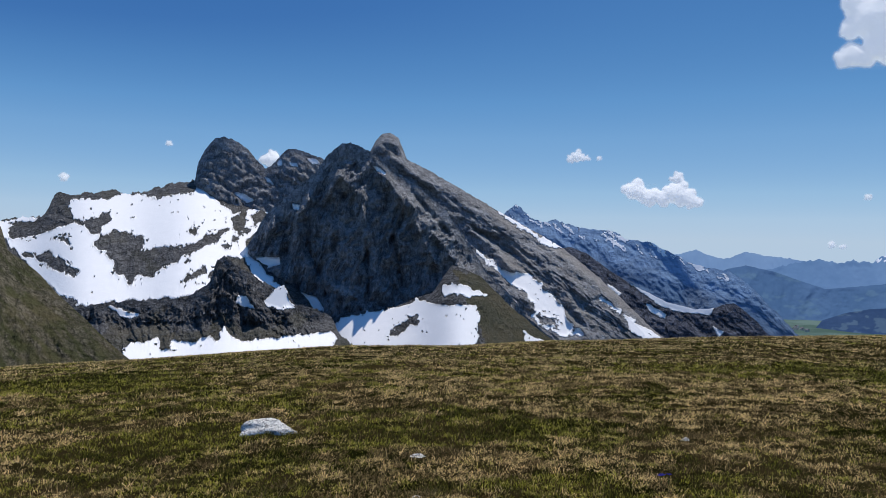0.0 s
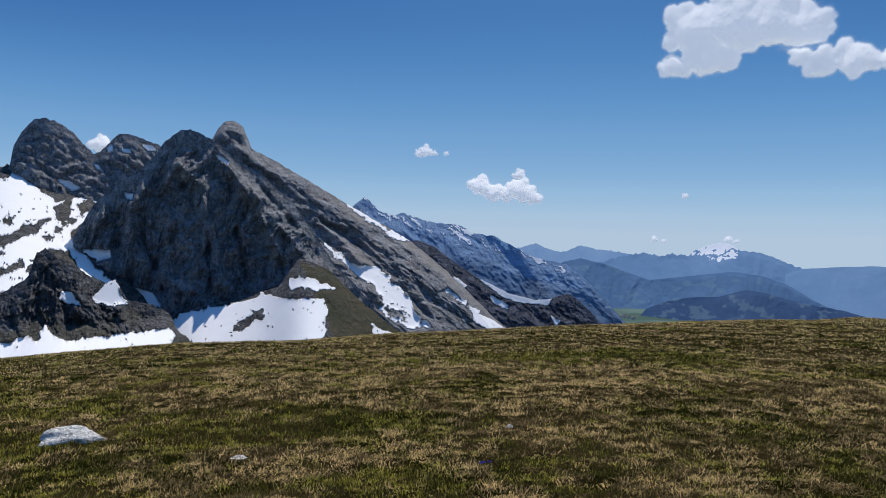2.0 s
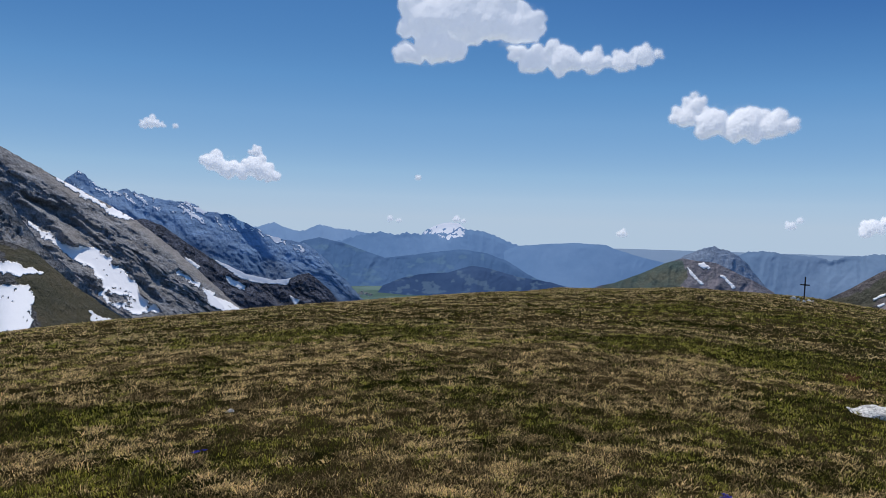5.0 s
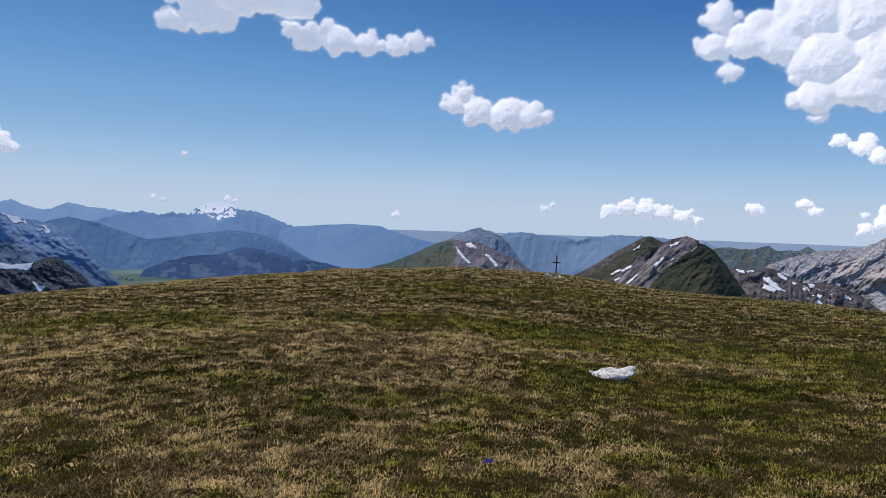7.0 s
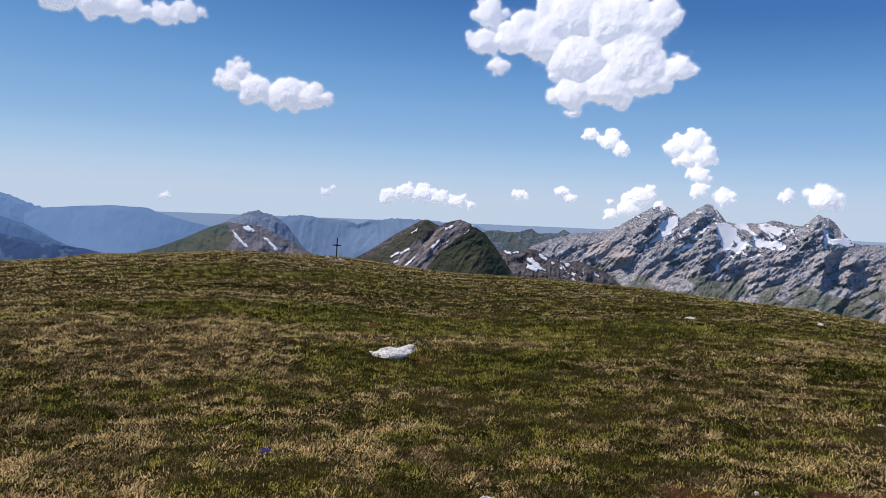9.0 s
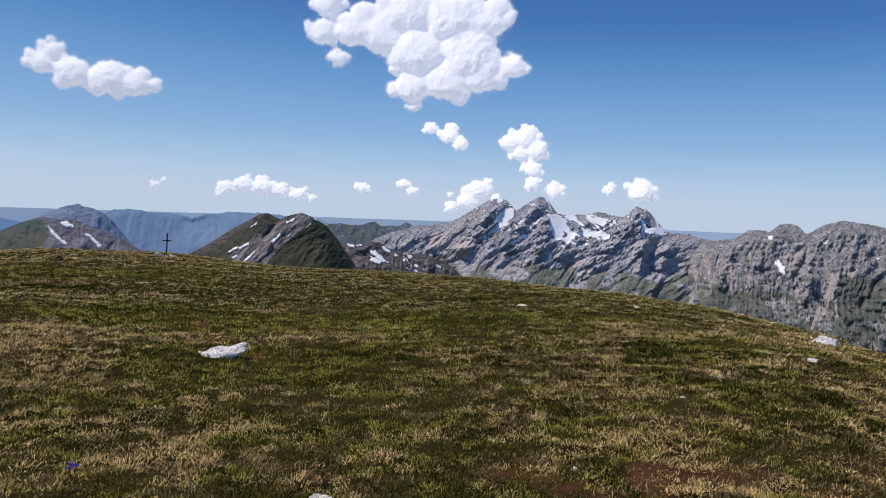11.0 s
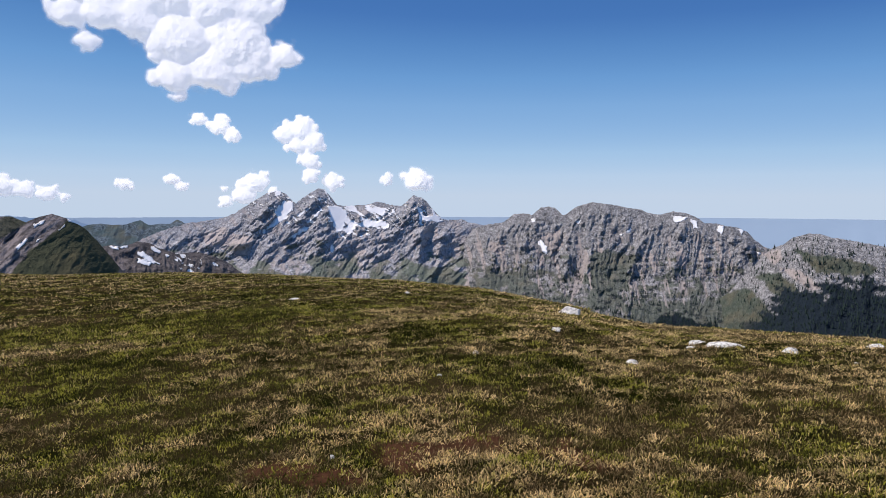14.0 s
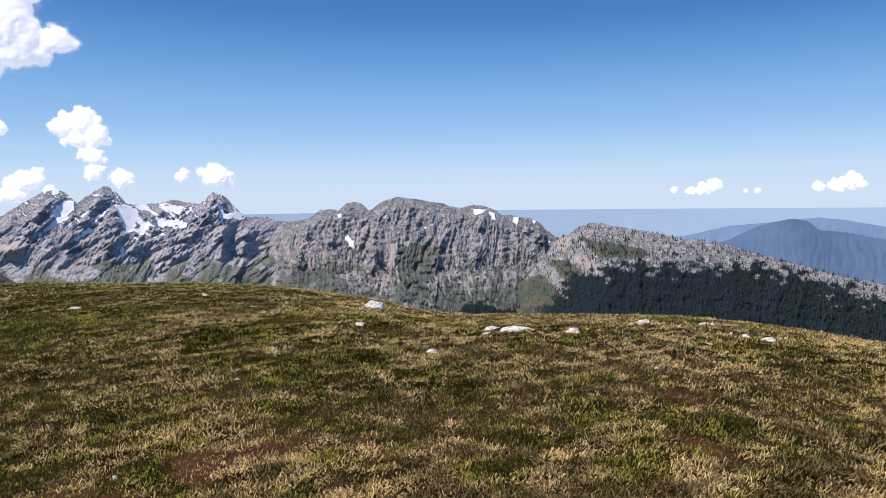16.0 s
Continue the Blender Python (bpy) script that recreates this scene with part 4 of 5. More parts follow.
pale_range = thing("limestone_range", "long pale grey limestone range with snow gullies and scree", "mountain")
PEAK_SNOW = [[(85.71, 0.29), (85.62, -0.36), (85.19, -0.89), (84.49, -1.42), (83.45, -2.07), (83.37, -1.86), (84.06, -1.42), (84.49, -0.9), (84.32, -0.28), (84.67, 0.07), (85.1, 0.42)],
             [(87.98, -0.17), (87.28, -1.06), (86.67, -1.5), (87.19, -1.59), (86.4, -2.12), (85.36, -2.6), (85.27, -2.39), (86.05, -1.95), (86.93, -1.06), (87.81, -0.26)],
             [(87.19, 0.0), (86.58, -0.53), (86.14, -0.8), (86.06, -0.63), (86.76, -0.18)], [(88.69, -2.92), (88.87, -3.18), (88.69, -3.66), (88.48, -3.45)], [(93.65, -0.08), (93.57, -0.49), (93.3, -0.58), (93.39, -0.22)], [(84.41, 1.2), (84.93, 1.2), (84.84, 0.86), (84.41, 0.8)]]
CIRQUE_SNOW = [[(88.33, 0.01), (89.39, -0.07), (90.1, -0.51), (89.75, -0.87), (90.46, -1.13), (91.52, -1.3), (93.04, -1.03), (92.95, -1.47), (91.53, -1.66), (90.81, -1.57), (90.1, -1.67), (89.75, -1.31), (89.57, -1.85), (89.04, -2.03), (88.78, -1.14), (88.42, -0.61)],
               [(95.25, 0.23), (95.79, -0.21), (95.97, -0.74), (96.6, -0.65), (96.68, -0.29), (97.04, -0.64), (97.49, -1.17), (97.05, -1.3), (96.16, -1.18), (95.8, -1.01), (95.89, -1.45), (95.62, -1.54), (95.53, -0.56)]]


def peaks_masks(a, e, z, n):
    bend = 0.5 * fbm(a * 1.3, e * 1.3, 4, 3, 58)
    cirque = patches(a, e, [[(88.4, 0.1), (93.4, 0.04), (93.2, -1.6), (91.53, -2.5), (89.57, -2.5), (88.69, -1.95)]], 0.5, 0.8, 6)
    streaks = smooth(0.02, 0.1, fbm((a * 0.55 + e) * 3.6 + bend, (e * 0.5 - a) * 1.1, 0, 4, 55, 0.55)) * cirque
    crumbs = smooth(0.24, 0.3, fbm((a + e * 0.9) * 4.2 + bend, (e - a * 0.3) * 2.6, 0, 5, 51, 0.6)) * smooth(-2.4, -0.6, e) * smooth(81, 83.5, a) * (1 - smooth(97.5, 98.5, a))
    snow = np.maximum(np.maximum(patches(a, e, PEAK_SNOW + CIRQUE_SNOW, 0.2, 0.3, 6), 0.95 * streaks), crumbs)
    green = 0.8 * smooth(0.0, 0.35, fbm(a * 0.9, e * 1.6, 0, 5, 8, 0.6) + 0.25 - 0.3 * (e + 4.6))
    fans = patches(a, e, [[(91.0, -3.09), (91.36, -3.62), (90.47, -4.33), (89.05, -4.69), (89.58, -3.8), (90.29, -3.27)], [(95.98, -1.27), (96.87, -1.35), (97.06, -2.33), (96.17, -2.52), (95.81, -1.99)], [(98.49, -3.1), (99.56, -3.1), (99.65, -3.95), (98.32, -3.9)], [(80.73, -1.69), (82.77, -2.39), (82.42, -3.78), (78.72, -2.89), (79.39, -1.86)]], 0.5, 0.7, 7)
    scree = np.maximum(0.85 * fans, 0.6 * smooth(0.0, 0.4, fbm((a + e) * 1.8, (e - a) * 0.7, 0, 5, 16, 0.6)) * smooth(0.6, -1.0, e)) * (1 - green)
    return snow, green, scree


ridge("peaks_face", pale_range, [(73.10, -3.35), (74.83, -2.42), (76.0, -1.9), (77.75, -1.36), (79.2, -1.15), (80.4, -0.95), (81.42, -0.5), (82.27, 0.02), (83.12, 0.64), (83.98, 1.04), (84.67, 1.15), (85.19, 0.93), (85.71, 0.32), (85.97, 0.25), (86.41, 0.61), (87.02, 1.05), (87.63, 1.36), (88.16, 1.29), (88.6, 0.72), (89.13, 0.1), (90.1, 0.03), (91.34, 0.13), (92.05, 0.33), (92.76, 0.3), (93.3, 0.12), (94.19, 0.1), (94.63, 0.41), (95.07, 0.89), (95.61, 0.77), (96.14, 0.42), (96.59, -0.11), (97.04, -0.64), (97.58, -1.05), (98.91, -0.98), (99.53, -1.24), (101.0, -1.5), (102.5, -2.0), (104.5, -3.2)],
      2800, ROCK_PALE, floor=-660, slope=44, talus=(-190, 27), per_deg=24, rows=190, seen=-9.5, jag=0.09, relief=(17, 75), stretch=(0.8, 0.6), seed=139, taper=0.8, masks=peaks_masks, lean=[(75, -0.9), (96, -0.8), (104, -0.4)], warp=0.5, calm=0.96, ledges=(6, 30, -0.4), broken=1.1, broad=5.0, ribs=[
          ([(84.67, 1.17), (83.29, -0.81), (81.91, -2.91)], 1.0, 42), ([(87.81, 1.33), (86.41, -0.62), (85.18, -2.56)], 0.9, 46), ([(88.42, -0.43), (88.69, -1.67), (87.98, -2.74)], 0.7, 34), ([(85.45, 0.25), (84.32, -1.34), (83.11, -2.39)], 0.5, -34), ([(87.98, -0.26), (86.58, -1.86), (85.01, -2.92)], 0.45, -34),
          ([(95.25, 0.89), (94.37, -1.11), (92.78, -2.9), (91.36, -4.69)], 0.9, 44), ([(95.61, 0.68), (95.8, -1.63), (95.3, -5.02)], 0.7, 30), ([(95.97, -0.56), (96.7, -2.16), (96.0, -3.41)], 0.5, -26), ([(98.29, -1.17), (97.42, -2.86), (96.73, -5.37)], 0.7, 30), ([(92.0, 0.2), (90.6, -1.6), (89.6, -3.2)], 0.5, 20), ([(82.3, 0.0), (80.6, -1.8), (79.4, -3.4)], 0.7, 24)])
KARST_SNOW = [[(104.87, -2.3), (105.17, -2.36), (105.95, -3.75), (105.55, -3.82)], [(115.19, -0.7), (115.81, -0.55), (116.43, -0.65), (116.13, -0.9), (115.41, -1.08)], [(116.4, -0.8), (116.9, -1.0), (116.95, -1.48), (116.6, -1.6)], [(118.12, -1.2), (118.8, -1.3), (118.7, -1.8), (118.36, -1.9)], [(111.17, -2.08), (112.13, -1.62), (112.05, -1.85), (111.39, -2.18)],
              [(119.5, -1.48), (120.08, -1.6), (119.96, -1.9)], [(107.95, -1.12), (108.3, -1.02), (108.15, -1.42)], [(121.1, -3.25), (121.76, -3.42), (121.65, -3.62)], [(104.4, -0.9), (104.7, -0.85), (104.6, -1.1)], [(113.9, -0.6), (114.3, -0.6), (114.2, -0.8)]]


def karst_masks(a, e, z, n):
    meadow = patches(a, e, [[(108.99, -3.68), (110.75, -3.18), (112.18, -3.6), (112.53, -4.5), (111.7, -6.12), (110.84, -7.06), (109.75, -7.79), (108.61, -7.15), (109.47, -5.51)], [(112.19, -8.13), (114.31, -7.12), (116.21, -7.46), (119.61, -6.39), (120.24, -7.63), (122.58, -9.5), (117.28, -9.5), (112.5, -9.3)], [(99.76, -5.51), (101.18, -5.02), (104.21, -4.72), (104.71, -6.35), (102.61, -6.64), (99.78, -6.46)]], 0.9, 0.8, 9)
    patchy = 0.75 * smooth(0.0, 0.3, fbm(a * 1.4, e * 2.6, 0, 6, 8, 0.65) - 0.13 * (e + 4.9))
    green = np.maximum(0.72 * meadow, patchy)
    fans = patches(a, e, [[(105.14, -2.2), (106.69, -1.95), (106.78, -2.92), (106.39, -3.74), (105.86, -3.63)], [(121.26, -3.2), (122.56, -2.9), (122.68, -3.67), (122.23, -4.11), (121.47, -3.94)], [(101.3, -2.6), (102.6, -2.9), (102.2, -3.9), (100.9, -3.3)], [(107.9, -4.2), (108.7, -3.6), (108.4, -6.4), (107.6, -7.4)]], 0.3, 0.5, 7)
    runs = smooth(0.2, 0.4, fbm((a + e * 0.25) * 3.0, e * 0.5, 0, 4, 15)) * smooth(-1.5, -3.0, e) * 0.9
    wood = np.maximum(patches(a, e, [[(114.0, -8.57), (115.6, -8.0), (116.86, -8.55), (119.69, -9.0), (119.6, -11.0), (113.5, -11.0)]], 0.4, 0.4, 11), smooth(0.28, 0.4, fbm(a * 3.0, e * 5.0, 0, 4, 77)) * smooth(-3.5, -6.0, e) * 0.8)
    return patches(a, e, KARST_SNOW, 0.28, 0.35, 6), green, np.maximum(0.9 * fans, runs * (1 - meadow)), wood


ridge("karst_face", pale_range, [(98.6, -4.2), (99.3, -2.6), (99.9, -1.7), (101.12, -1.38), (102.29, -1.2), (102.64, -0.9), (103.1, -0.55), (104.14, -0.53), (104.49, -0.65), (105.17, -0.05), (105.74, 0.08), (106.32, -0.1), (106.9, -0.65), (107.23, -0.5), (108.01, 0.08), (109.12, 0.38), (110.45, 0.22), (111.77, 0.01), (112.85, -0.2), (113.82, -0.53), (114.35, -0.52), (115.18, -0.3), (116.01, -0.4), (116.84, -0.73), (117.46, -1.15), (118.26, -1.18), (118.86, -1.34), (119.65, -1.43), (120.34, -1.75), (120.84, -2.27), (121.43, -2.75), (122.18, -3.1), (123.24, -3.9), (124.97, -5.2)],
      2700, ROCK_KARST, floor=-660, slope=42, talus=(-230, 25), per_deg=24, rows=210, seen=-11.5, jag=0.07, relief=(22, 62), stretch=(0.7, 0.34), seed=163, taper=0.8, masks=karst_masks, lean=-0.1, warp=0.7, calm=0.9, ledges=(3, 20, -0.12), broken=0.55, broad=5.0, ribs=[
          ([(105.74, 0.1), (105.2, -1.42), (104.18, -2.84)], 0.7, 34), ([(108.57, 0.23), (107.71, -1.62), (107.42, -3.95), (106.78, -6.29)], 0.8, 34), ([(109.81, -0.45), (109.66, -3.9), (108.61, -7.15)], 0.6, -18), ([(114.14, -0.63), (112.5, -3.36), (111.96, -7.92)], 0.9, 34), ([(115.81, -0.61), (115.48, -3.73), (115.35, -6.4)], 0.8, 22),
          ([(119.46, -1.54), (120.69, -3.54), (121.33, -5.64)], 0.8, 30), ([(106.9, -0.71), (107.04, -2.33), (106.29, -4.67)], 0.45, -34), ([(110.47, -0.67), (111.63, -3.39), (109.95, -6.87)], 0.5, -20), ([(120.84, -2.36), (121.2, -4.37), (122.15, -7.28)], 0.4, -26), ([(103.1, -0.6), (102.2, -2.6), (101.2, -4.8)], 0.7, 26), ([(117.4, -1.2), (117.6, -3.6), (117.0, -6.0)], 0.6, 18)])
wooded_ridge = thing("wooded_ridge", "pale rocky ridge with scattered dark conifers and forest below", "mountain")


def wooded_masks(a, e, z, n):
    line = np.interp(a, (119, 121, 122.5, 126.7, 130.7, 134.5, 138, 141.5, 146), (-10.5, -8.0, -6.4, -5.2, -5.1, -5.1, -5.4, -6.3, -7.5))
    wood = smooth(-0.35, 0.25, line - e + 2.3 * fbm(a * 1.6, e * 2.6, 0, 5, 19, 0.6)) * smooth(118.5, 121.5, a)
    return 0 * a, patches(a, e, [[(110.63, -10.86), (114.75, -7.57), (117.02, -6.47), (120.59, -6.03), (121.92, -6.91), (122.79, -9.76), (116.53, -10.92)], [(123.67, -3.14), (126.68, -3.37), (128.78, -4.01), (127.95, -4.66), (124.97, -4.47)], [(121.12, -5.02), (122.62, -4.73), (124.14, -6.1), (123.81, -7.16), (122.69, -6.61)]], 0.4, 0.6, 9) * .9, patches(a, e, [[(122.5, -4.25), (123.9, -4.5), (125.47, -5.65), (124.67, -5.85), (123.56, -5.12)], [(121.4, -3.3), (122.6, -2.9), (122.75, -3.67), (122.23, -4.11)]], 0.1, .3, 4), np.maximum(wood, 0.3 * smooth(0.1, 0.3, fbm(a * 8, e * 8, 0, 3, 29)))


ridge("ridge_face", wooded_ridge, [(111.55, -10.43), (114.28, -9.35), (117.01, -8.03), (119.26, -6.2), (120.6, -4.6), (121.6, -3.3), (122.18, -2.82), (122.83, -2.58), (123.45, -2.1), (124.35, -1.78), (125.06, -1.85), (126.14, -2.1), (127.94, -2.41), (130.83, -2.92), (134.03, -3.41), (135.97, -4.01), (138.59, -4.69), (140.40, -5.24), (142.15, -5.65), (144.45, -6.05), (147.08, -6.84), (150.37, -7.68)],
      2400, ROCK_KARST, floor=-660, slope=30, per_deg=17, rows=110, seen=-13, jag=0.07, relief=(25, 70), seed=149, taper=1.0, masks=wooded_masks, ledges=(7, 28, 0.1))


def conifer_material():
    n = Nodes("dark_conifer")
    return n.finish(n.mix(n.noise(0.05, 4), (0.012, 0.022, 0.022), (0.035, 0.055, 0.045)), 0.95, 0.05)


def conifers(source, count, weight, tall, seed):
    """Far woods: small firs strewn over a slope where weight allows."""
    verts, cover = LAID[source]
    rng = np.random.default_rng(seed)
    az, el = bearings(verts[:, 0], verts[:, 1], verts[:, 2])
    w = weight(az, el, cover)
    at = verts[rng.choice(len(verts), count, p=w / w.sum())] + rng.normal(0, 3.0, (count, 3)) * (1, 1, 0)
    h = tall * rng.uniform(0.5, 1.25, count)
    ring = np.array([(math.cos(q), math.sin(q)) for q in np.arange(4) * 2 * math.pi / 4])
    out = np.zeros((count, 9, 3))
    for k, (rad, up) in enumerate(((0.24, 0.0), (0.13, 0.45))):
        out[:, k * 4:k * 4 + 4, :2] = at[:, None, :2] + ring * (h * rad)[:, None, None] * rng.uniform(0.7, 1.3, (count, 4, 1))
        out[:, k * 4:k * 4 + 4, 2] = (at[:, 2] - 1.5 + up * h)[:, None]
    out[:, 8] = at + np.stack([0 * h, 0 * h, h], -1)
    tri = [t for i in range(4) for t in ((i, (i + 1) % 4, 4 + i), ((i + 1) % 4, 4 + (i + 1) % 4, 4 + i), (4 + i, 4 + (i + 1) % 4, 8))]
    faces = (np.arange(count) * 9)[:, None, None] + np.array(tri)[None]
    tagged(new("conifers", mesh_from("conifers", out.reshape(-1, 3), faces.reshape(-1, 3), CONIFER)), "dark green conifer woods on a rocky mountain slope", "trees", kind="stuff")


CONIFER = conifer_material()
conifers("ridge_face", 7000, lambda a, e, c: smooth(119, 122, a) * (0.5 * smooth(0.0, -2.5, e + 0.9) + 0.8 * c[:, 3]) * (e > -12.5) * (e < -1.6), 10.0, 3)
conifers("karst_face", 2600, lambda a, e, c: smooth(-2.5, -7.5, e) * (0.12 + c[:, 3]) * smooth(99, 110, a) * (e > -11), 9.0, 4)
right_hills = thing("hazy_hills", "dark blue hazy forested hills", "hills", "structure")
ridge("front_face", right_hills, [(132.05, -3.77), (134.42, -3.12), (135.94, -2.28), (137.44, -1.78), (138.72, -1.54), (139.62, -1.74), (140.35, -2.37), (142.09, -2.52), (143.44, -2.81), (145.41, -3.16), (148.51, -3.82)], 4200, haze_material("hazy_blue_hill", (0.075, 0.125, 0.21), (0.1, 0.15, 0.24)), floor=-660, slope=32, jag=0.04, relief=(27, 195), seed=151, rows=60)
ridge("back_face", right_hills, [(130.02, -3.01), (131.64, -2.75), (134.40, -2.07), (136.69, -1.86), (140.33, -1.46), (142.07, -1.66), (144.35, -2.11), (148.47, -2.37)], 4500, haze_material("far_hazy_hill", (0.13, 0.2, 0.31), (0.15, 0.225, 0.34)), floor=-660, slope=32, jag=0.03, relief=(27, 195), seed=157, rows=40)

# ---- turf: blades of grass on the summit ----
def blade_material():
    n = Nodes("grass_blades")
    cover = n.add("ShaderNodeAttribute")
    cover.attribute_name = "cover"
    rgb = n.add("ShaderNodeSeparateColor", Color=cover.outputs["Color"])
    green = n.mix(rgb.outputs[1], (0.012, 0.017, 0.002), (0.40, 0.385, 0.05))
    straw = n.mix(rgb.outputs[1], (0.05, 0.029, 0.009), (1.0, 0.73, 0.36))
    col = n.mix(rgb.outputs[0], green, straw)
    n.finish(col, 0.8, 0.08)
    thin = n.add("ShaderNodeBsdfTranslucent", Color=col)
    both = n.add("ShaderNodeMixShader", Fac=0.42)
    n.tree.links.new(n.bsdf.outputs[0], both.inputs[1])
    n.tree.links.new(thin.outputs[0], both.inputs[2])
    n.tree.links.new(both.outputs[0], n.out.inputs["Surface"])
    return n.mat


def grow(name, tufts, blades, near, far, long, wide, seed, bent, span=(-37, 150), stand=0.75):
    """Tufts of grass between two distances, spread evenly over the view."""
    rng = np.random.default_rng(seed)
    az = rng.uniform(*span, tufts)
    share = rng.uniform(0, 1, tufts)
    r = near * (far / near) ** share if near > 1 else np.sqrt(near ** 2 + (far ** 2 - near ** 2) * share)
    reach = np.interp(az, *np.array(REACH).T) * 1.25
    keep = r < reach
    az, r = az[keep], r[keep]
    x, y = HUB[0] + r * np.sin(np.radians(az)), HUB[1] + r * np.cos(np.radians(az))
    keep = rng.uniform(0, 1, len(x)) > bare_spots(x, y) * 0.5
    az, r, x, y = az[keep], r[keep], x[keep], y[keep]
    z = hill(az, r)
    patch = 0.65 * fbm(x / 1.3, y / 1.3, 0.0, 3, 71) + 0.8 * fbm(x / 0.22, y / 0.22, 0.0, 2, 72)
    bias = np.interp(az, (-35, -10, 20, 45, 62, 75, 90, 105, 120, 150), (-0.1, 0.05, 0.18, 0.1, 0.02, -0.18, -0.18, -0.06, 0.06, 0.1))
    deep = lush(x, y)
    crown = fbm(x / 0.33, y / 0.33, 0.0, 2, 13, 0.5, True)
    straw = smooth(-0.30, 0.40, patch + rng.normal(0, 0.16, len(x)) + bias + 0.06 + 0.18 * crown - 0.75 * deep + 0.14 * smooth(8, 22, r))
    size = rng.uniform(0.55, 1.3, len(x)) * (0.85 + 0.3 * straw + 0.35 * deep)
    k = len(x) * blades
    rep = lambda a: np.repeat(a, blades)
    turn = rng.uniform(0, 2 * np.pi, k)
    lay = rep(rng.uniform(0, 2 * np.pi, len(x)))
    grow_len = long * rep(size) * rng.uniform(0.5, 1.15, k) * (1 + 0.012 * rep(r))
    w = wide * np.maximum(1, rep(r) / 6.0) * rng.uniform(0.7, 1.3, k)
    off = rng.uniform(0, 0.035, k) * (1 + rep(r) / 12)
    ox, oy = rep(x) + off * np.cos(turn), rep(y) + off * np.sin(turn)
    oz = rep(z) - 0.004
    dx, dy = np.cos(turn) + 0.6 * np.cos(lay), np.sin(turn) + 0.6 * np.sin(lay)
    out = rng.uniform(0.45, 1.05, k) * grow_len * (0.7 + 0.4 * rep(straw)) * stand
    up = np.sqrt(np.maximum(grow_len ** 2 - out ** 2, (0.35 * grow_len) ** 2)) * rng.uniform(0.4, 0.9, k)
    sx, sy = -np.sin(turn + 0.6), np.cos(turn + 0.6)
    clump = smooth(-0.3, 0.35, fbm(x / 0.13, y / 0.13, 3.0, 2, 75) + 0.5 * fbm(x / 0.6, y / 0.6, 7.0, 2, 76))
    # tone is raised with distance, to offset blades that stand backlit and dark
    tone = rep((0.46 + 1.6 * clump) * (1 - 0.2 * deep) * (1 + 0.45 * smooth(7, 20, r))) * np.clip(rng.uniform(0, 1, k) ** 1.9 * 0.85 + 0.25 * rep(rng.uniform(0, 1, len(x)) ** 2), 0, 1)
    dry = np.clip(rep(straw) + rng.normal(0, 0.28, k), 0, 1)
    at = lambda f, g, side: np.stack([ox + dx * out * f + sx * w * side, oy + dy * out * f + sy * w * side, oz + up * g], -1)
    base = np.arange(k)[:, None]
    if bent:
        verts = np.stack([at(0, 0, -.5), at(0, 0, .5), at(0.5, 0.85, -.45), at(0.5, 0.85, .45), at(1, bent, 0)], 1)
        faces = (base * 5)[:, :, None] + np.array([[0, 1, 3], [0, 3, 2], [2, 3, 4]])[None]
    else:
        verts = np.stack([at(0, 0, -.6), at(0, 0, .6), at(0.8, 1.0, 0)], 1)
        faces = (base * 3)[:, :, None] + np.array([[0, 1, 2]])[None]
    m = verts.shape[1]
    colour = np.zeros((k, m, 4))
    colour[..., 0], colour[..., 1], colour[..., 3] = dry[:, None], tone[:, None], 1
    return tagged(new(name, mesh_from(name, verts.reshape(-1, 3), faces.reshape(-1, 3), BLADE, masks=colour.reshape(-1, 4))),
                  "short matted alpine grass, straw and green blades mixed", "grass", kind="stuff")


BLADE = blade_material()
grow("grass", 66000, 8, 3.1, 12.0, 0.044, 0.0047, 5, 0.40)
grow("grass", 110000, 5, 9.0, 62.0, 0.052, 0.0072, 6, 0.0, stand=0.95)
grow("grass", 60000, 5, 3.1, 15.0, 0.042, 0.0064, 7, 0.0)
grow("grass", 17000, 6, 0.25, 3.3, 0.06, 0.0110, 8, 0.0, (-180, 180))
grow("grass", 15000, 5, 3.0, 24.0, 0.07, 0.0140, 9, 0.0, (150, 323))

# ---- stones ----
def stone_material():
    n = Nodes("white_limestone")
    pits = n.noise(35, 6, 0.65)
    broad = n.noise(6, 4)
    col = n.mix(n.ramp(pits, (0.35, (0, 0, 0)), (0.55, (1, 1, 1))), (0.58, 0.55, 0.5), (0.95, 0.92, 0.86))
    col = n.mix(n.ramp(broad, (0.5, (0, 0, 0)), (0.75, (0.5, 0.5, 0.5))), col, (0.5, 0.47, 0.42))
    seam = n.noise(9, 6, 0.6, (1, 1, 2.5), (0.4, 0.2, 0))
    col = n.mix(n.ramp(seam, (0.47, (0, 0, 0)), (0.5, (0.85, 0.85, 0.85)), (0.53, (0, 0, 0))), col, (0.08, 0.075, 0.065))
    n.bump(n.math("ADD", n.math("ADD", pits, broad), seam), 1.0, 0.035)
    return n.finish(col, 0.9, 0.2)


STONE = stone_material()


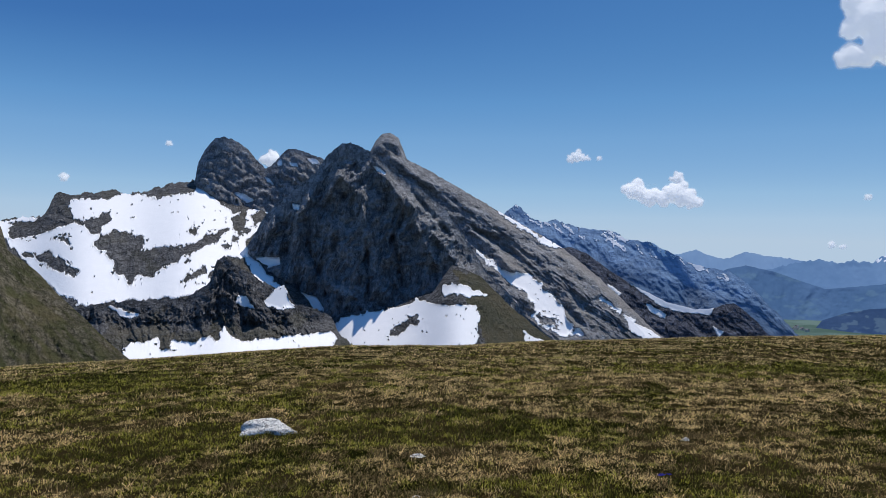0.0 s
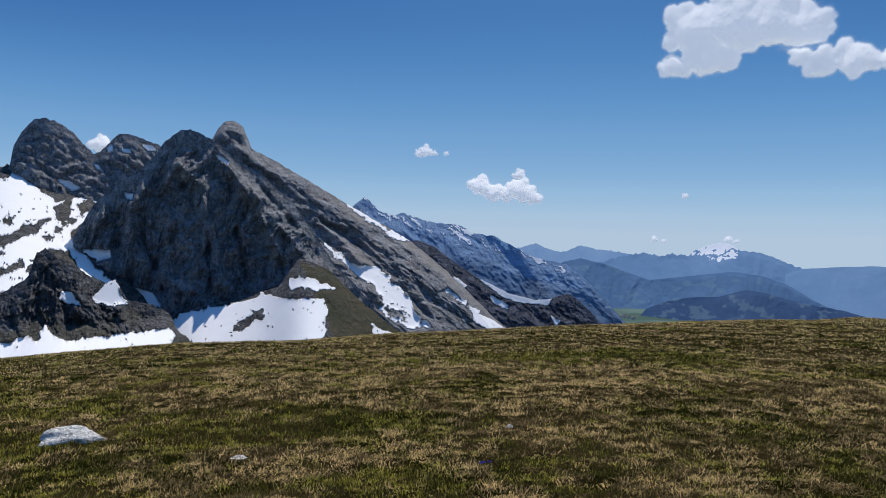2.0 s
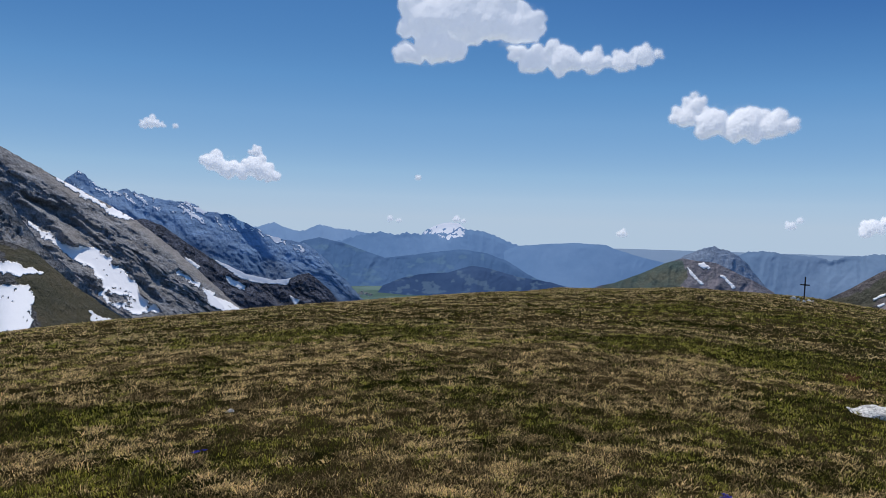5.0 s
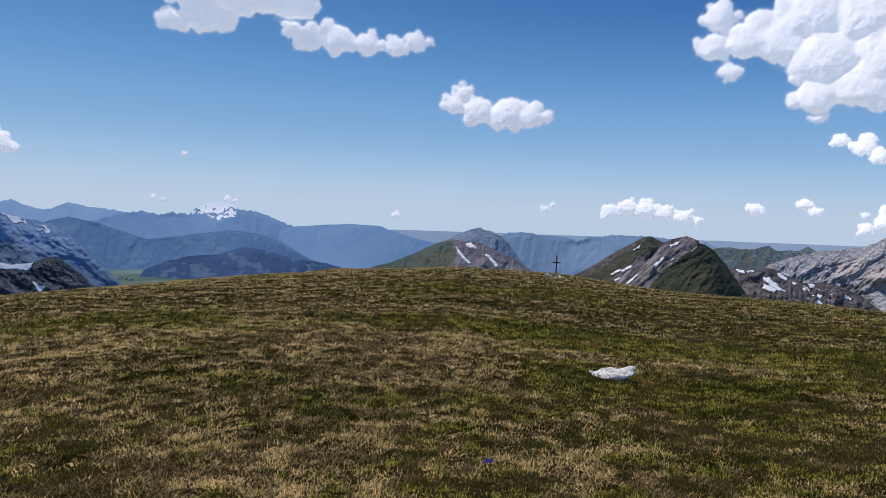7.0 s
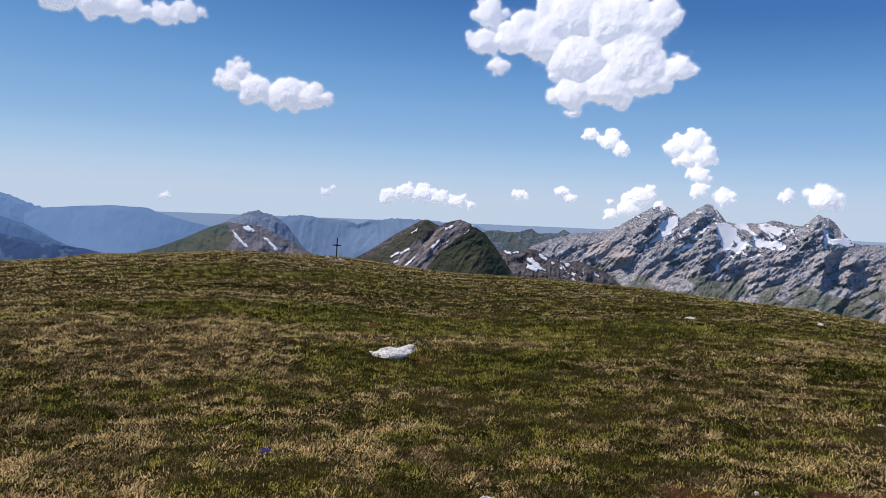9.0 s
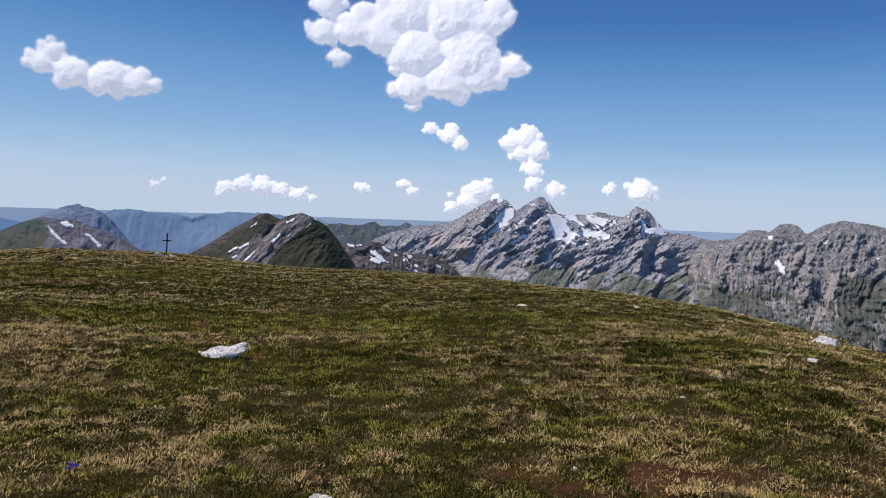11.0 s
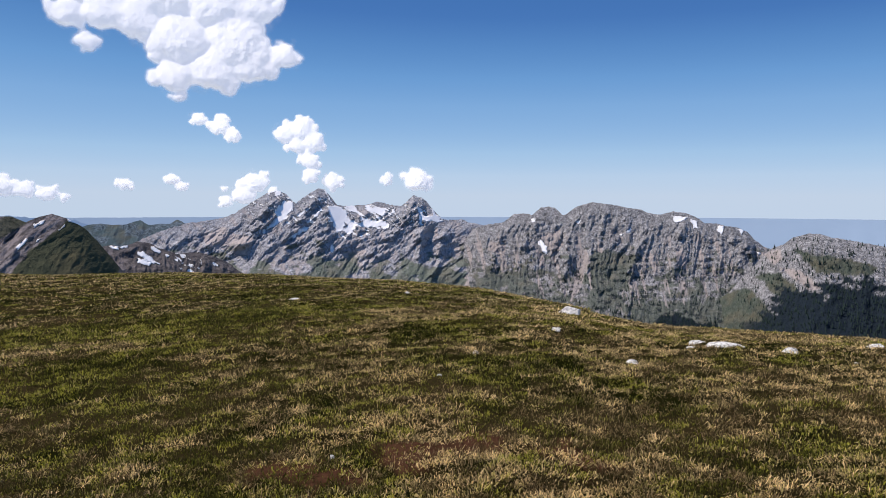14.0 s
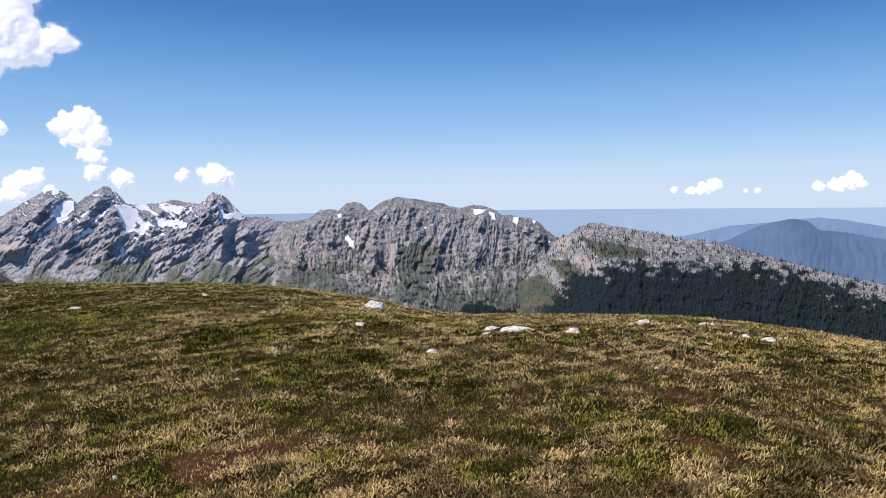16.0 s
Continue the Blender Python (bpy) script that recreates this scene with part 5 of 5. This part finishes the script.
def stone(az, el, wide, high, seed, name="rock", label="white weathered limestone rock lying in the grass", yaw=None, deep=0.6, sharp=0.35, horn=0.0):
    """A worn block sunk a little into the turf; wide and high in degrees of view."""
    p, dist = ground_at(az, el)
    w, h = dist * radians(wide), (1.0 if wide > 4 else 0.78) * dist * radians(high)
    bm = bmesh.new()
    bmesh.ops.create_icosphere(bm, subdivisions=4 if wide > 1.5 else 3, radius=1.0)
    co = np.array([v.co[:] for v in bm.verts])
    n = fbm(co[:, 0] * 1.1 + seed * 7.3, co[:, 1] * 1.1, co[:, 2] * 1.1, 2, seed)
    f = fbm(co[:, 0] * 3.2 + seed, co[:, 1] * 3.2, co[:, 2] * 3.2, 4, seed + 2, 0.55, True)
    co = co * (1 + sharp * n * 1.6)[:, None]
    cuts = np.random.default_rng(seed)
    for _ in range(11):
        way = cuts.normal(size=3)
        way /= np.linalg.norm(way)
        over = np.maximum(co @ way - cuts.uniform(0.5, 0.85), 0)
        co = co - over[:, None] * way * 0.9
    co = co * (1 + 0.07 * f)[:, None]
    co[:, 2] = np.where(co[:, 2] > 0.75, 0.75 + 0.35 * (co[:, 2] - 0.75), co[:, 2])
    co[:, :2] *= (1 - 0.32 * np.clip(co[:, 2:], 0, 1))
    if horn:        # a narrow head at one end, an undercut tip at the other
        span = co[:, 0] / abs(co[:, 0]).max()
        neck, tip = smooth(-0.45, -0.7, span), smooth(0.3, 1.0, span)
        co[:, 2] = co[:, 2] * (1 - 0.5 * neck - 0.55 * tip) + horn * (0.9 * neck + 2.1 * tip)
        co[:, 1] *= 1 - 0.45 * neck
    co[:, 2] *= np.where(co[:, 2] > 0, 0.66 + 0.34 * np.clip(co[:, 1] * 1.2, -1, 1), 1.0)      # the top dips towards the turf in front
    co *= (w / 2 / max(abs(co[:, 0]).max(), 1e-3), w / 2 * deep, h / max(co[:, 2].max(), 1e-3))
    for v, c in zip(bm.verts, co):
        v.co = c
    me = bpy.data.meshes.new(name)
    bm.to_mesh(me)
    bm.free()
    me.materials.append(STONE)
    me.polygons.foreach_set("use_smooth", np.ones(len(me.polygons), bool))
    ob = tagged(new(name, me), label, "rock", group="rocks in the grass")
    ob.matrix_world = pose(p[0], p[1], p[2] - 0.012, 0, 0, -az + (0 if yaw is None else yaw))
    return ob


rng_stone = random.Random(4)
for k, ((az, el), (wide, high)) in enumerate(zip(
        [(-15.88, -14.04), (-4.56, -16.18), (16.57, -13.85), (-5.35, -19.03), (63.62, -11.44), (71.83, -21.46), (90.91, -18.73), (107.12, -9.47), (107.84, -8.23), (107.18, -9.38), (101.17, -11.31), (112.95, -11.61), (117.53, -9.86), (119.50, -9.93), (117.27, -10.23), (123.68, -10.07), (128.51, -9.22), (133.07, -9.28), (134.73, -9.86), (135.74, -9.95), (137.28, -10.05), (133.32, -10.57), (98.57, -12.98), (86.70, -7.21), (95.25, -6.82), (114.75, -8.80), (127.59, -10.40), (129.91, -12.35)],
        [(4.6, 1.05), (2.1, 0.42), (0.7, 0.4), (1.2, 0.3), (4.2, 0.95), (3.3, 0.7), (0.55, 0.6), (0.9, 0.3), (2.35, 0.8), (0.9, 0.25), (0.85, 0.4), (1.1, 0.45), (1.6, 0.3), (3.4, 0.42), (1.3, 0.22), (1.45, 0.5),
         (1.4, 0.3), (1.2, 0.35), (0.4, 0.35), (0.85, 0.35), (1.35, 0.35), (0.55, 0.25), (0.65, 0.3), (1.2, 0.2), (0.55, 0.2), (1.4, 0.3), (0.5, 0.2), (0.5, 0.25)])):
    stone(az, el, wide, high, 3 + k, yaw=rng_stone.uniform(-12, 12), deep=rng_stone.uniform(0.5, 0.9), horn=0.5 if k == 4 else 0.0)

# ---- summit cross ----
def box(bm, w, d, h, at, bevel=0.0):
    made = bmesh.ops.create_cube(bm, size=1.0, matrix=Matrix.Translation(at) @ Matrix.Diagonal((w, d, h, 1)))
    if bevel:
        bmesh.ops.bevel(bm, geom=list({e for v in made["verts"] for e in v.link_edges}), offset=bevel, segments=2, affect="EDGES")


def solid(name, bm, material):
    me = bpy.data.meshes.new(name)
    bm.to_mesh(me)
    bm.free()
    me.materials.append(material)
    return me


def cross_material():
    n = Nodes("weathered_dark_wood")
    grain = n.noise(18, 6, 0.6, (6, 6, 0.6))
    n.bump(grain, 0.5, 0.006)
    return n.finish(n.mix(grain, (0.025, 0.022, 0.02), (0.09, 0.075, 0.06)), 0.8, 0.2)


WOOD = cross_material()
(cross_az, cross_el), = [(59.32, -4.05)]
foot, cross_r = ground_at(cross_az, cross_el - 0.15)
unit = cross_r * radians(1.0)
cross = tagged(new("summit_cross"), "dark weathered summit cross on a grassy crest", "cross")
cross.matrix_world = pose(foot[0], foot[1], foot[2] - 0.1, 0, 1.5, -cross_az)
bm = bmesh.new()
box(bm, 0.09 * unit, 0.08 * unit, 1.9 * unit, (0, 0, 0.95 * unit), 0.01)
part("post", solid("post", bm, WOOD), cross)
bm = bmesh.new()
box(bm, 0.62 * unit, 0.07 * unit, 0.085 * unit, (0, -0.004, 1.32 * unit), 0.01)
part("crossbar", solid("crossbar", bm, WOOD), cross)
bm = bmesh.new()
box(bm, 0.16 * unit, 0.05, 0.13 * unit, (0, -0.05 * unit, 1.32 * unit), 0.008)
part("plate", solid("plate", bm, WOOD), cross)
for k, ((az, el), w) in enumerate(zip([(58.66, -3.99), (58.97, -4.07), (59.63, -4.12), (59.33, -4.18), (59.90, -4.16)], (0.5, 0.35, 0.4, 0.3, 0.2))):
    stone(az, el - 0.1, w, 0.25, 60 + k, label="pale stone piled at the foot of the cross")

# ---- clouds ----
def cloud_material():
    """White vapour: thin at the rims, letting light through."""
    n = Nodes("cloud_vapour")
    cover = n.add("ShaderNodeAttribute")
    cover.attribute_name = "cover"
    n.tree.nodes.remove(n.bsdf)
    white = (0.98, 0.98, 0.985, 1)
    lit = n.add("ShaderNodeBsdfDiffuse", Color=white)
    glow = n.add("ShaderNodeBsdfTranslucent", Color=white)
    both = n.add("ShaderNodeMixShader", Fac=0.28)
    clear = n.add("ShaderNodeBsdfTransparent")
    end = n.add("ShaderNodeMixShader", Fac=cover.outputs["Fac"])
    added_glow = n.add("ShaderNodeEmission", Color=(1.0, 0.985, 0.975, 1), Strength=0.31)    # glow added in place of sunlight scattered on within the vapour
    whole = n.add("ShaderNodeAddShader")
    for a, b in ((lit.outputs[0], both.inputs[1]), (glow.outputs[0], both.inputs[2]), (both.outputs[0], whole.inputs[0]), (added_glow.outputs[0], whole.inputs[1]),
                 (clear.outputs[0], end.inputs[1]), (whole.outputs[0], end.inputs[2]), (end.outputs[0], n.out.inputs["Surface"])):
        n.tree.links.new(a, b)
    return n.mat


CLOUD = cloud_material()


def islands_of(live):
    """Number each connected patch of a boolean grid, 1 and up."""
    mark, count = np.zeros(live.shape, int), 0
    rows, cols = live.shape
    for start in zip(*np.nonzero(live)):
        if mark[start]:
            continue
        count += 1
        mark[start], todo = count, [start]
        while todo:
            i, j = todo.pop()
            for p, q in ((i + 1, j), (i - 1, j), (i, j + 1), (i, j - 1)):
                if 0 <= p < rows and 0 <= q < cols and live[p, q] and not mark[p, q]:
                    mark[p, q] = count
                    todo.append((p, q))
    return mark, count


def cloud(lobes, sizes, label, seed, dist=3700.0, thin=1.0):
    """A heap of vapour: lobes by bearing and elevation, sizes in degrees, each a crowd of puffs that lean back from a broad base; rims fray and thin out."""
    p, sz = np.array(lobes), np.array(sizes)
    rng = np.random.default_rng(seed)
    margin = sz.max() * 1.5 + 0.3
    step = 0.06 if sz.max() > 1.0 else 0.042
    az = np.arange(p[:, 0].min() - margin, p[:, 0].max() + margin, step)
    el = np.arange(p[:, 1].min() - margin, p[:, 1].max() + margin, step)
    A, E = np.meshgrid(az, el)
    grain = 0.8 * np.median(sz) + 0.12
    wa = A + 0.26 * grain * fbm(A / grain * 1.3, E / grain * 1.3, 0.0, 5, seed, 0.6)
    we = E + 0.26 * grain * fbm(A / grain * 1.3, E / grain * 1.3, 9.0, 5, seed + 1, 0.6)
    heap, body = np.zeros(A.shape), np.zeros(A.shape)
    for (a, e), q in zip(p, sz):
        d2 = (wa - a) ** 2 + ((we - e) * np.where(we < e, 1.3, 1.05)) ** 2
        body = body + np.clip(1 - d2 / (q * 1.5) ** 2, 0, None) ** 1.2
        heap = heap + np.clip((0.92 * q) ** 2 - d2, 0, None) ** 2
        for _ in range(12):
            turn, out, size = rng.uniform(0, 2 * np.pi), q * math.sqrt(rng.uniform(0.15, 1.25)), q * rng.uniform(0.22, 0.5)
            pa, pe = a + out * math.cos(turn), e + out * math.sin(turn) * (0.55 if math.sin(turn) < 0 else 0.9)
            d2 = (wa - pa) ** 2 + (we - pe) ** 2
            heap = heap + np.clip(size ** 2 - d2, 0, None) ** 2 * 1.6
    heap = soften(heap ** 0.25, 2)
    full = np.clip(heap / (0.45 * np.median(sz)), 0, 1)
    tatter = fbm(A / grain * 2.2, E / grain * 2.2, 3.0, 6, seed + 40, 0.66)
    veil = smooth(0.05, 1.1, 1 - np.exp(-1.2 * body)) * smooth(-0.35, 0.45, tatter)
    field = np.clip(1.15 * full + 0.85 * tatter * (1.15 - full) * smooth(0.0, 0.2, full), 0, 1)
    alpha = np.maximum(smooth(0.03, 0.7, field), 0.34 * veil) * thin
    alpha = soften(alpha, 4 if sz.max() > 1.0 else 2)
    alpha[alpha < 0.012] = 0
    depth = dist * np.radians(soften(heap, 6) * (0.66 + 0.06 * fbm(A / grain * 3, E / grain * 3, 6.0, 4, seed + 30))) * (alpha > 0)
    lean = 0.95 * dist * np.radians(E - p[:, 1].min())
    a = np.radians(A)
    verts, masks = [], []
    for sign, share in ((-1.0, 0.98), (0.5, 0.3)):
        r = dist + lean + sign * depth
        verts.append(np.stack([HUB[0] + r * np.sin(a), HUB[1] + r * np.cos(a), HUB[2] + r * np.tan(np.radians(E))], -1).reshape(-1, 3))
        masks.append(np.repeat((alpha * share).reshape(-1, 1), 4, 1))
    verts, masks = np.vstack(verts), np.vstack(masks)
    quads = grid_faces(*A.shape)
    live = (alpha.reshape(-1)[quads] > 0).any(1)
    mark, count = islands_of(live.reshape(A.shape[0] - 1, A.shape[1] - 1))
    rear = np.where(depth.reshape(-1) < 1e-3, np.arange(A.size), np.arange(A.size) + A.size)     # both sides meet at the rim
    for k in range(1, count + 1):
        mine = quads[mark.reshape(-1) == k]
        if len(mine) < 40:
            continue
        faces = np.vstack([mine, rear[mine[:, ::-1]]])
        used, back = np.unique(faces, return_inverse=True)
        tagged(new("cloud", mesh_from("cloud", verts[used], back.reshape(-1, 4), CLOUD, masks=masks[used])), label, "cloud", group="clouds in the sky")


PX = 0.0445   # degrees
BIG, SMALL, WISP = "large bright white cumulus cloud with grey base", "small white cumulus cloud in blue sky", "thin faint wisp of white cloud"

def heaped(label, lobes, sizes, thin):
    """A cloud of the sky; low ones stand behind the ranges."""
    a, e = lobes[0]
    dist = 4750.0 if 31 < a < 36 and e < 1 else 2700.0 if a < 62 and e > 3 else 3100.0 if e > 8 else 3700.0
    cloud(lobes, [q * PX for q in sizes], label, 200 + round(a), dist, 0.4 + 0.6 * thin)


heaped(BIG, [(29.48, 13.74), (31.54, 14.36), (30.86, 16.11), (33.31, 16.45), (36.09, 16.26), (38.03, 15.65), (38.95, 16.22), (33.86, 17.89), (36.42, 17.84)], (22, 38, 40, 52, 46, 36, 22, 36, 34), 1)
heaped(BIG, [(38.22, 13.83), (39.35, 13.24), (41.58, 13.39), (43.82, 13.15), (46.03, 13.14), (47.56, 13.56), (48.75, 13.60)], (16, 24, 28, 22, 20, 18, 8), 1)
heaped(SMALL, [(14.83, 4.67), (16.06, 4.3), (16.9, 4.1), (17.75, 4.49), (18.66, 4.06), (17.94, 5.65), (19.39, 3.81)], (19, 17, 14, 21, 16, 10, 9), 1)
heaped(WISP, [(10.40, 7.32), (9.87, 7.16), (12.10, 7.20), (11.12, 7.21)], (10, 6, 4, 5), 0.8)
heaped(BIG, [(50.92, 8.97), (51.62, 9.82), (52.74, 8.54), (54.88, 8.32), (56.89, 8.22), (58.00, 8.21), (51.46, 10.66)], (20, 16, 28, 30, 24, 12, 8), 1)
heaped(BIG, [(70.56, 15.09), (70.2, 13.09), (72.47, 13.43), (71.36, 11.24), (74.61, 13.19), (76.91, 14.9), (77.67, 12.08), (77.21, 9.47), (80.17, 14.6), (81.48, 12.08), (79.86, 9.94), (82.77, 14.56), (83.83, 15.75), (82.73, 10.52), (85.09, 11.2), (77.58, 8.15), (73.32, 14.59)], (27, 25, 36, 18, 40, 46, 52, 32, 52, 52, 42, 39, 20, 36, 27, 13, 25), 1)
heaped(SMALL, [(78.84, 6.43), (80.36, 5.95), (81.24, 5.37)], (13, 16, 14), 0.8)
heaped(BIG, [(85.17, 5.53), (86.36, 5.83), (87.33, 5.01), (86.03, 4.70), (87.02, 3.46), (87.01, 2.37)], (19, 22, 21, 18, 16, 14), 0.8)
heaped(SMALL, [(63.35, 1.12), (64.68, 1.40), (66.03, 1.24), (67.38, 1.08), (68.75, 0.78), (69.74, 0.51), (62.92, 0.65)], (14, 15, 17, 15, 13, 8, 8), 0.75)
heaped(SMALL, [(73.62, 1.57), (74.08, 1.36)], (10, 6), 0.8)
heaped(SMALL, [(76.91, 1.92), (77.59, 1.42)], (11, 9), 0.8)
heaped(SMALL, [(82.71, 1.71), (81.92, 0.81), (80.68, 0.23), (83.51, 2.25), (80.62, 1.28), (84.20, 1.12)], (20, 18, 10, 9, 6, 9), 0.7)
heaped(SMALL, [(88.78, 1.80), (88.22, 1.91)], (14, 7), 0.7)
heaped(SMALL, [(95.44, 2.06), (96.16, 1.69)], (23, 9), 0.9)
heaped(WISP, [(93.04, 2.07)], (10,), 0.6)
heaped(WISP, [(46.56, 0.23)], (7,), 0.6)
heaped(WISP, [(58.27, 1.10), (58.91, 1.44)], (7, 5), 0.5)
heaped(SMALL, [(-13.58, 6.50), (-14.17, 6.34)], (14, 7), 1)
heaped(WISP, [(-21.05, 7.21)], (4,), 0.7)
heaped(WISP, [(-27.90, 4.25)], (6,), 0.6)
heaped(WISP, [(30.52, 4.17)], (5,), 0.6)
heaped(WISP, [(33.6, 1.0), (34.15, 0.85)], (5, 4), 0.8)
heaped(WISP, [(28.36, 0.88), (29.03, 0.77)], (5, 4), 0.6)
heaped(SMALL, [(133.39, 0.99), (132.68, 0.67), (131.69, 0.56), (130.48, 0.66)], (10, 10, 6, 5), 0.7)
heaped(SMALL, [(142.18, 0.99), (141.33, 0.78), (140.29, 0.72), (142.86, 0.82)], (13, 10, 8, 6), 0.7)
heaped(WISP, [(136.28, 0.52), (135.52, 0.49)], (4, 3), 0.6)

# ---- village in the valley ----
def house_parts(parent, w, d, h, wall_mat, roof_mat):
    bm = bmesh.new()
    box(bm, w, d, h, (0, 0, h / 2), 0.1)
    part("wall", solid("wall", bm, wall_mat), parent)
    bm = bmesh.new()
    o = 0.8
    v = [bm.verts.new(c) for c in ((-w / 2 - o, -d / 2 - o, h - 0.3), (w / 2 + o, -d / 2 - o, h - 0.3), (w / 2 + o, d / 2 + o, h - 0.3), (-w / 2 - o, d / 2 + o, h - 0.3),
                                   (-w / 2 - o, 0, h + d * 0.32), (w / 2 + o, 0, h + d * 0.32))]
    for f in ((0, 1, 5, 4), (2, 3, 4, 5), (0, 4, 3), (1, 2, 5), (3, 2, 1, 0)):
        bm.faces.new([v[k] for k in f])
    bmesh.ops.solidify(bm, geom=bm.faces[:], thickness=0.2)
    part("roof", solid("roof", bm, roof_mat), parent)


n = Nodes("pale_render")
PLASTER = n.finish(n.mix(n.noise(0.4, 4), (0.6, 0.58, 0.54), (0.8, 0.78, 0.74)), 0.9, 0.1)
n = Nodes("grey_roof")
ROOFING = n.finish(n.mix(n.noise(0.5, 4), (0.22, 0.22, 0.24), (0.36, 0.35, 0.36)), 0.8, 0.2)
rng_house = random.Random(9)
town = [(23.92, -5.02), (27.27, -5.03)]
for k in range(18):
    az = rng_house.uniform(town[0][0], town[1][0])
    r = rng_house.uniform(3150, 3330)
    home = tagged(new("house"), "small pale valley house with grey gable roof", "house", group="houses of the valley village")
    zz = float(hill(np.array([az]), np.array([r]))[0])
    home.matrix_world = pose(HUB[0] + r * math.sin(radians(az)), HUB[1] + r * math.cos(radians(az)), zz - 0.5, 0, 0, rng_house.uniform(0, 180))
    house_parts(home, rng_house.uniform(12, 19), rng_house.uniform(9, 12), rng_house.uniform(6, 9), PLASTER, ROOFING)

# ---- small things on the turf ----
n = Nodes("dark_earth")
EARTH = n.finish(n.mix(n.noise(20, 5, 0.65), (0.02, 0.014, 0.008), (0.08, 0.06, 0.03)), 1.0, 0.0)
(clod_az, clod_el), = [(52.42, -4.43)]
clod = stone(clod_az, clod_el - 0.1, 0.75, 0.42, 91, name="earth_clod", label="dark clod of earth and withered grass on the crest")
clod["category"], clod["group"] = "earth", "clods"
clod.data.materials[0] = EARTH
n = Nodes("gentian_blue")
PETAL = n.finish(n.mix(n.noise(300, 3), (0.02, 0.03, 0.3), (0.07, 0.06, 0.55)), 0.6, 0.2)
n = Nodes("flower_stem")
STEM = n.finish(n.mix(n.noise(200, 3), (0.03, 0.06, 0.01), (0.07, 0.12, 0.03)), 0.8, 0.1)


def flower(az, el, turn):
    """A gentian: a short stem and five pointed petals."""
    p, dist = ground_at(az, el)
    plant = tagged(new("gentian"), "deep blue gentian flower on a short stem in grass", "flower", group="blue flowers in the grass")
    plant.matrix_world = pose(p[0], p[1], p[2], 8, 5, turn)
    bm = bmesh.new()
    bmesh.ops.create_cone(bm, cap_ends=True, segments=6, radius1=0.002, radius2=0.0015, depth=0.07, matrix=Matrix.Translation((0, 0, 0.035)))
    part("stem", solid("stem", bm, STEM), plant)
    bm = bmesh.new()
    for a, b, c, d in (((0.003, 0, 0.068), (0.012, 0.007, 0.078), (0.024, 0, 0.080), (0.012, -0.007, 0.078)),):
        bm.faces.new([bm.verts.new(q) for q in (a, b, c, d)])
    bmesh.ops.solidify(bm, geom=bm.faces[:], thickness=0.001)
    leaf = solid("petal", bm, PETAL)
    for k in range(5):
        part("petal", leaf, plant).matrix_local = Matrix.Rotation(k * 2 * math.pi / 5, 4, "Z")


for k, (az, el) in enumerate([(54.63, -19.00), (54.31, -18.90), (14.30, -17.32), (14.83, -17.24), (54.49, -19.13), (54.81, -19.07), (14.33, -17.33)]):
    flower(az, el, 40 * k)
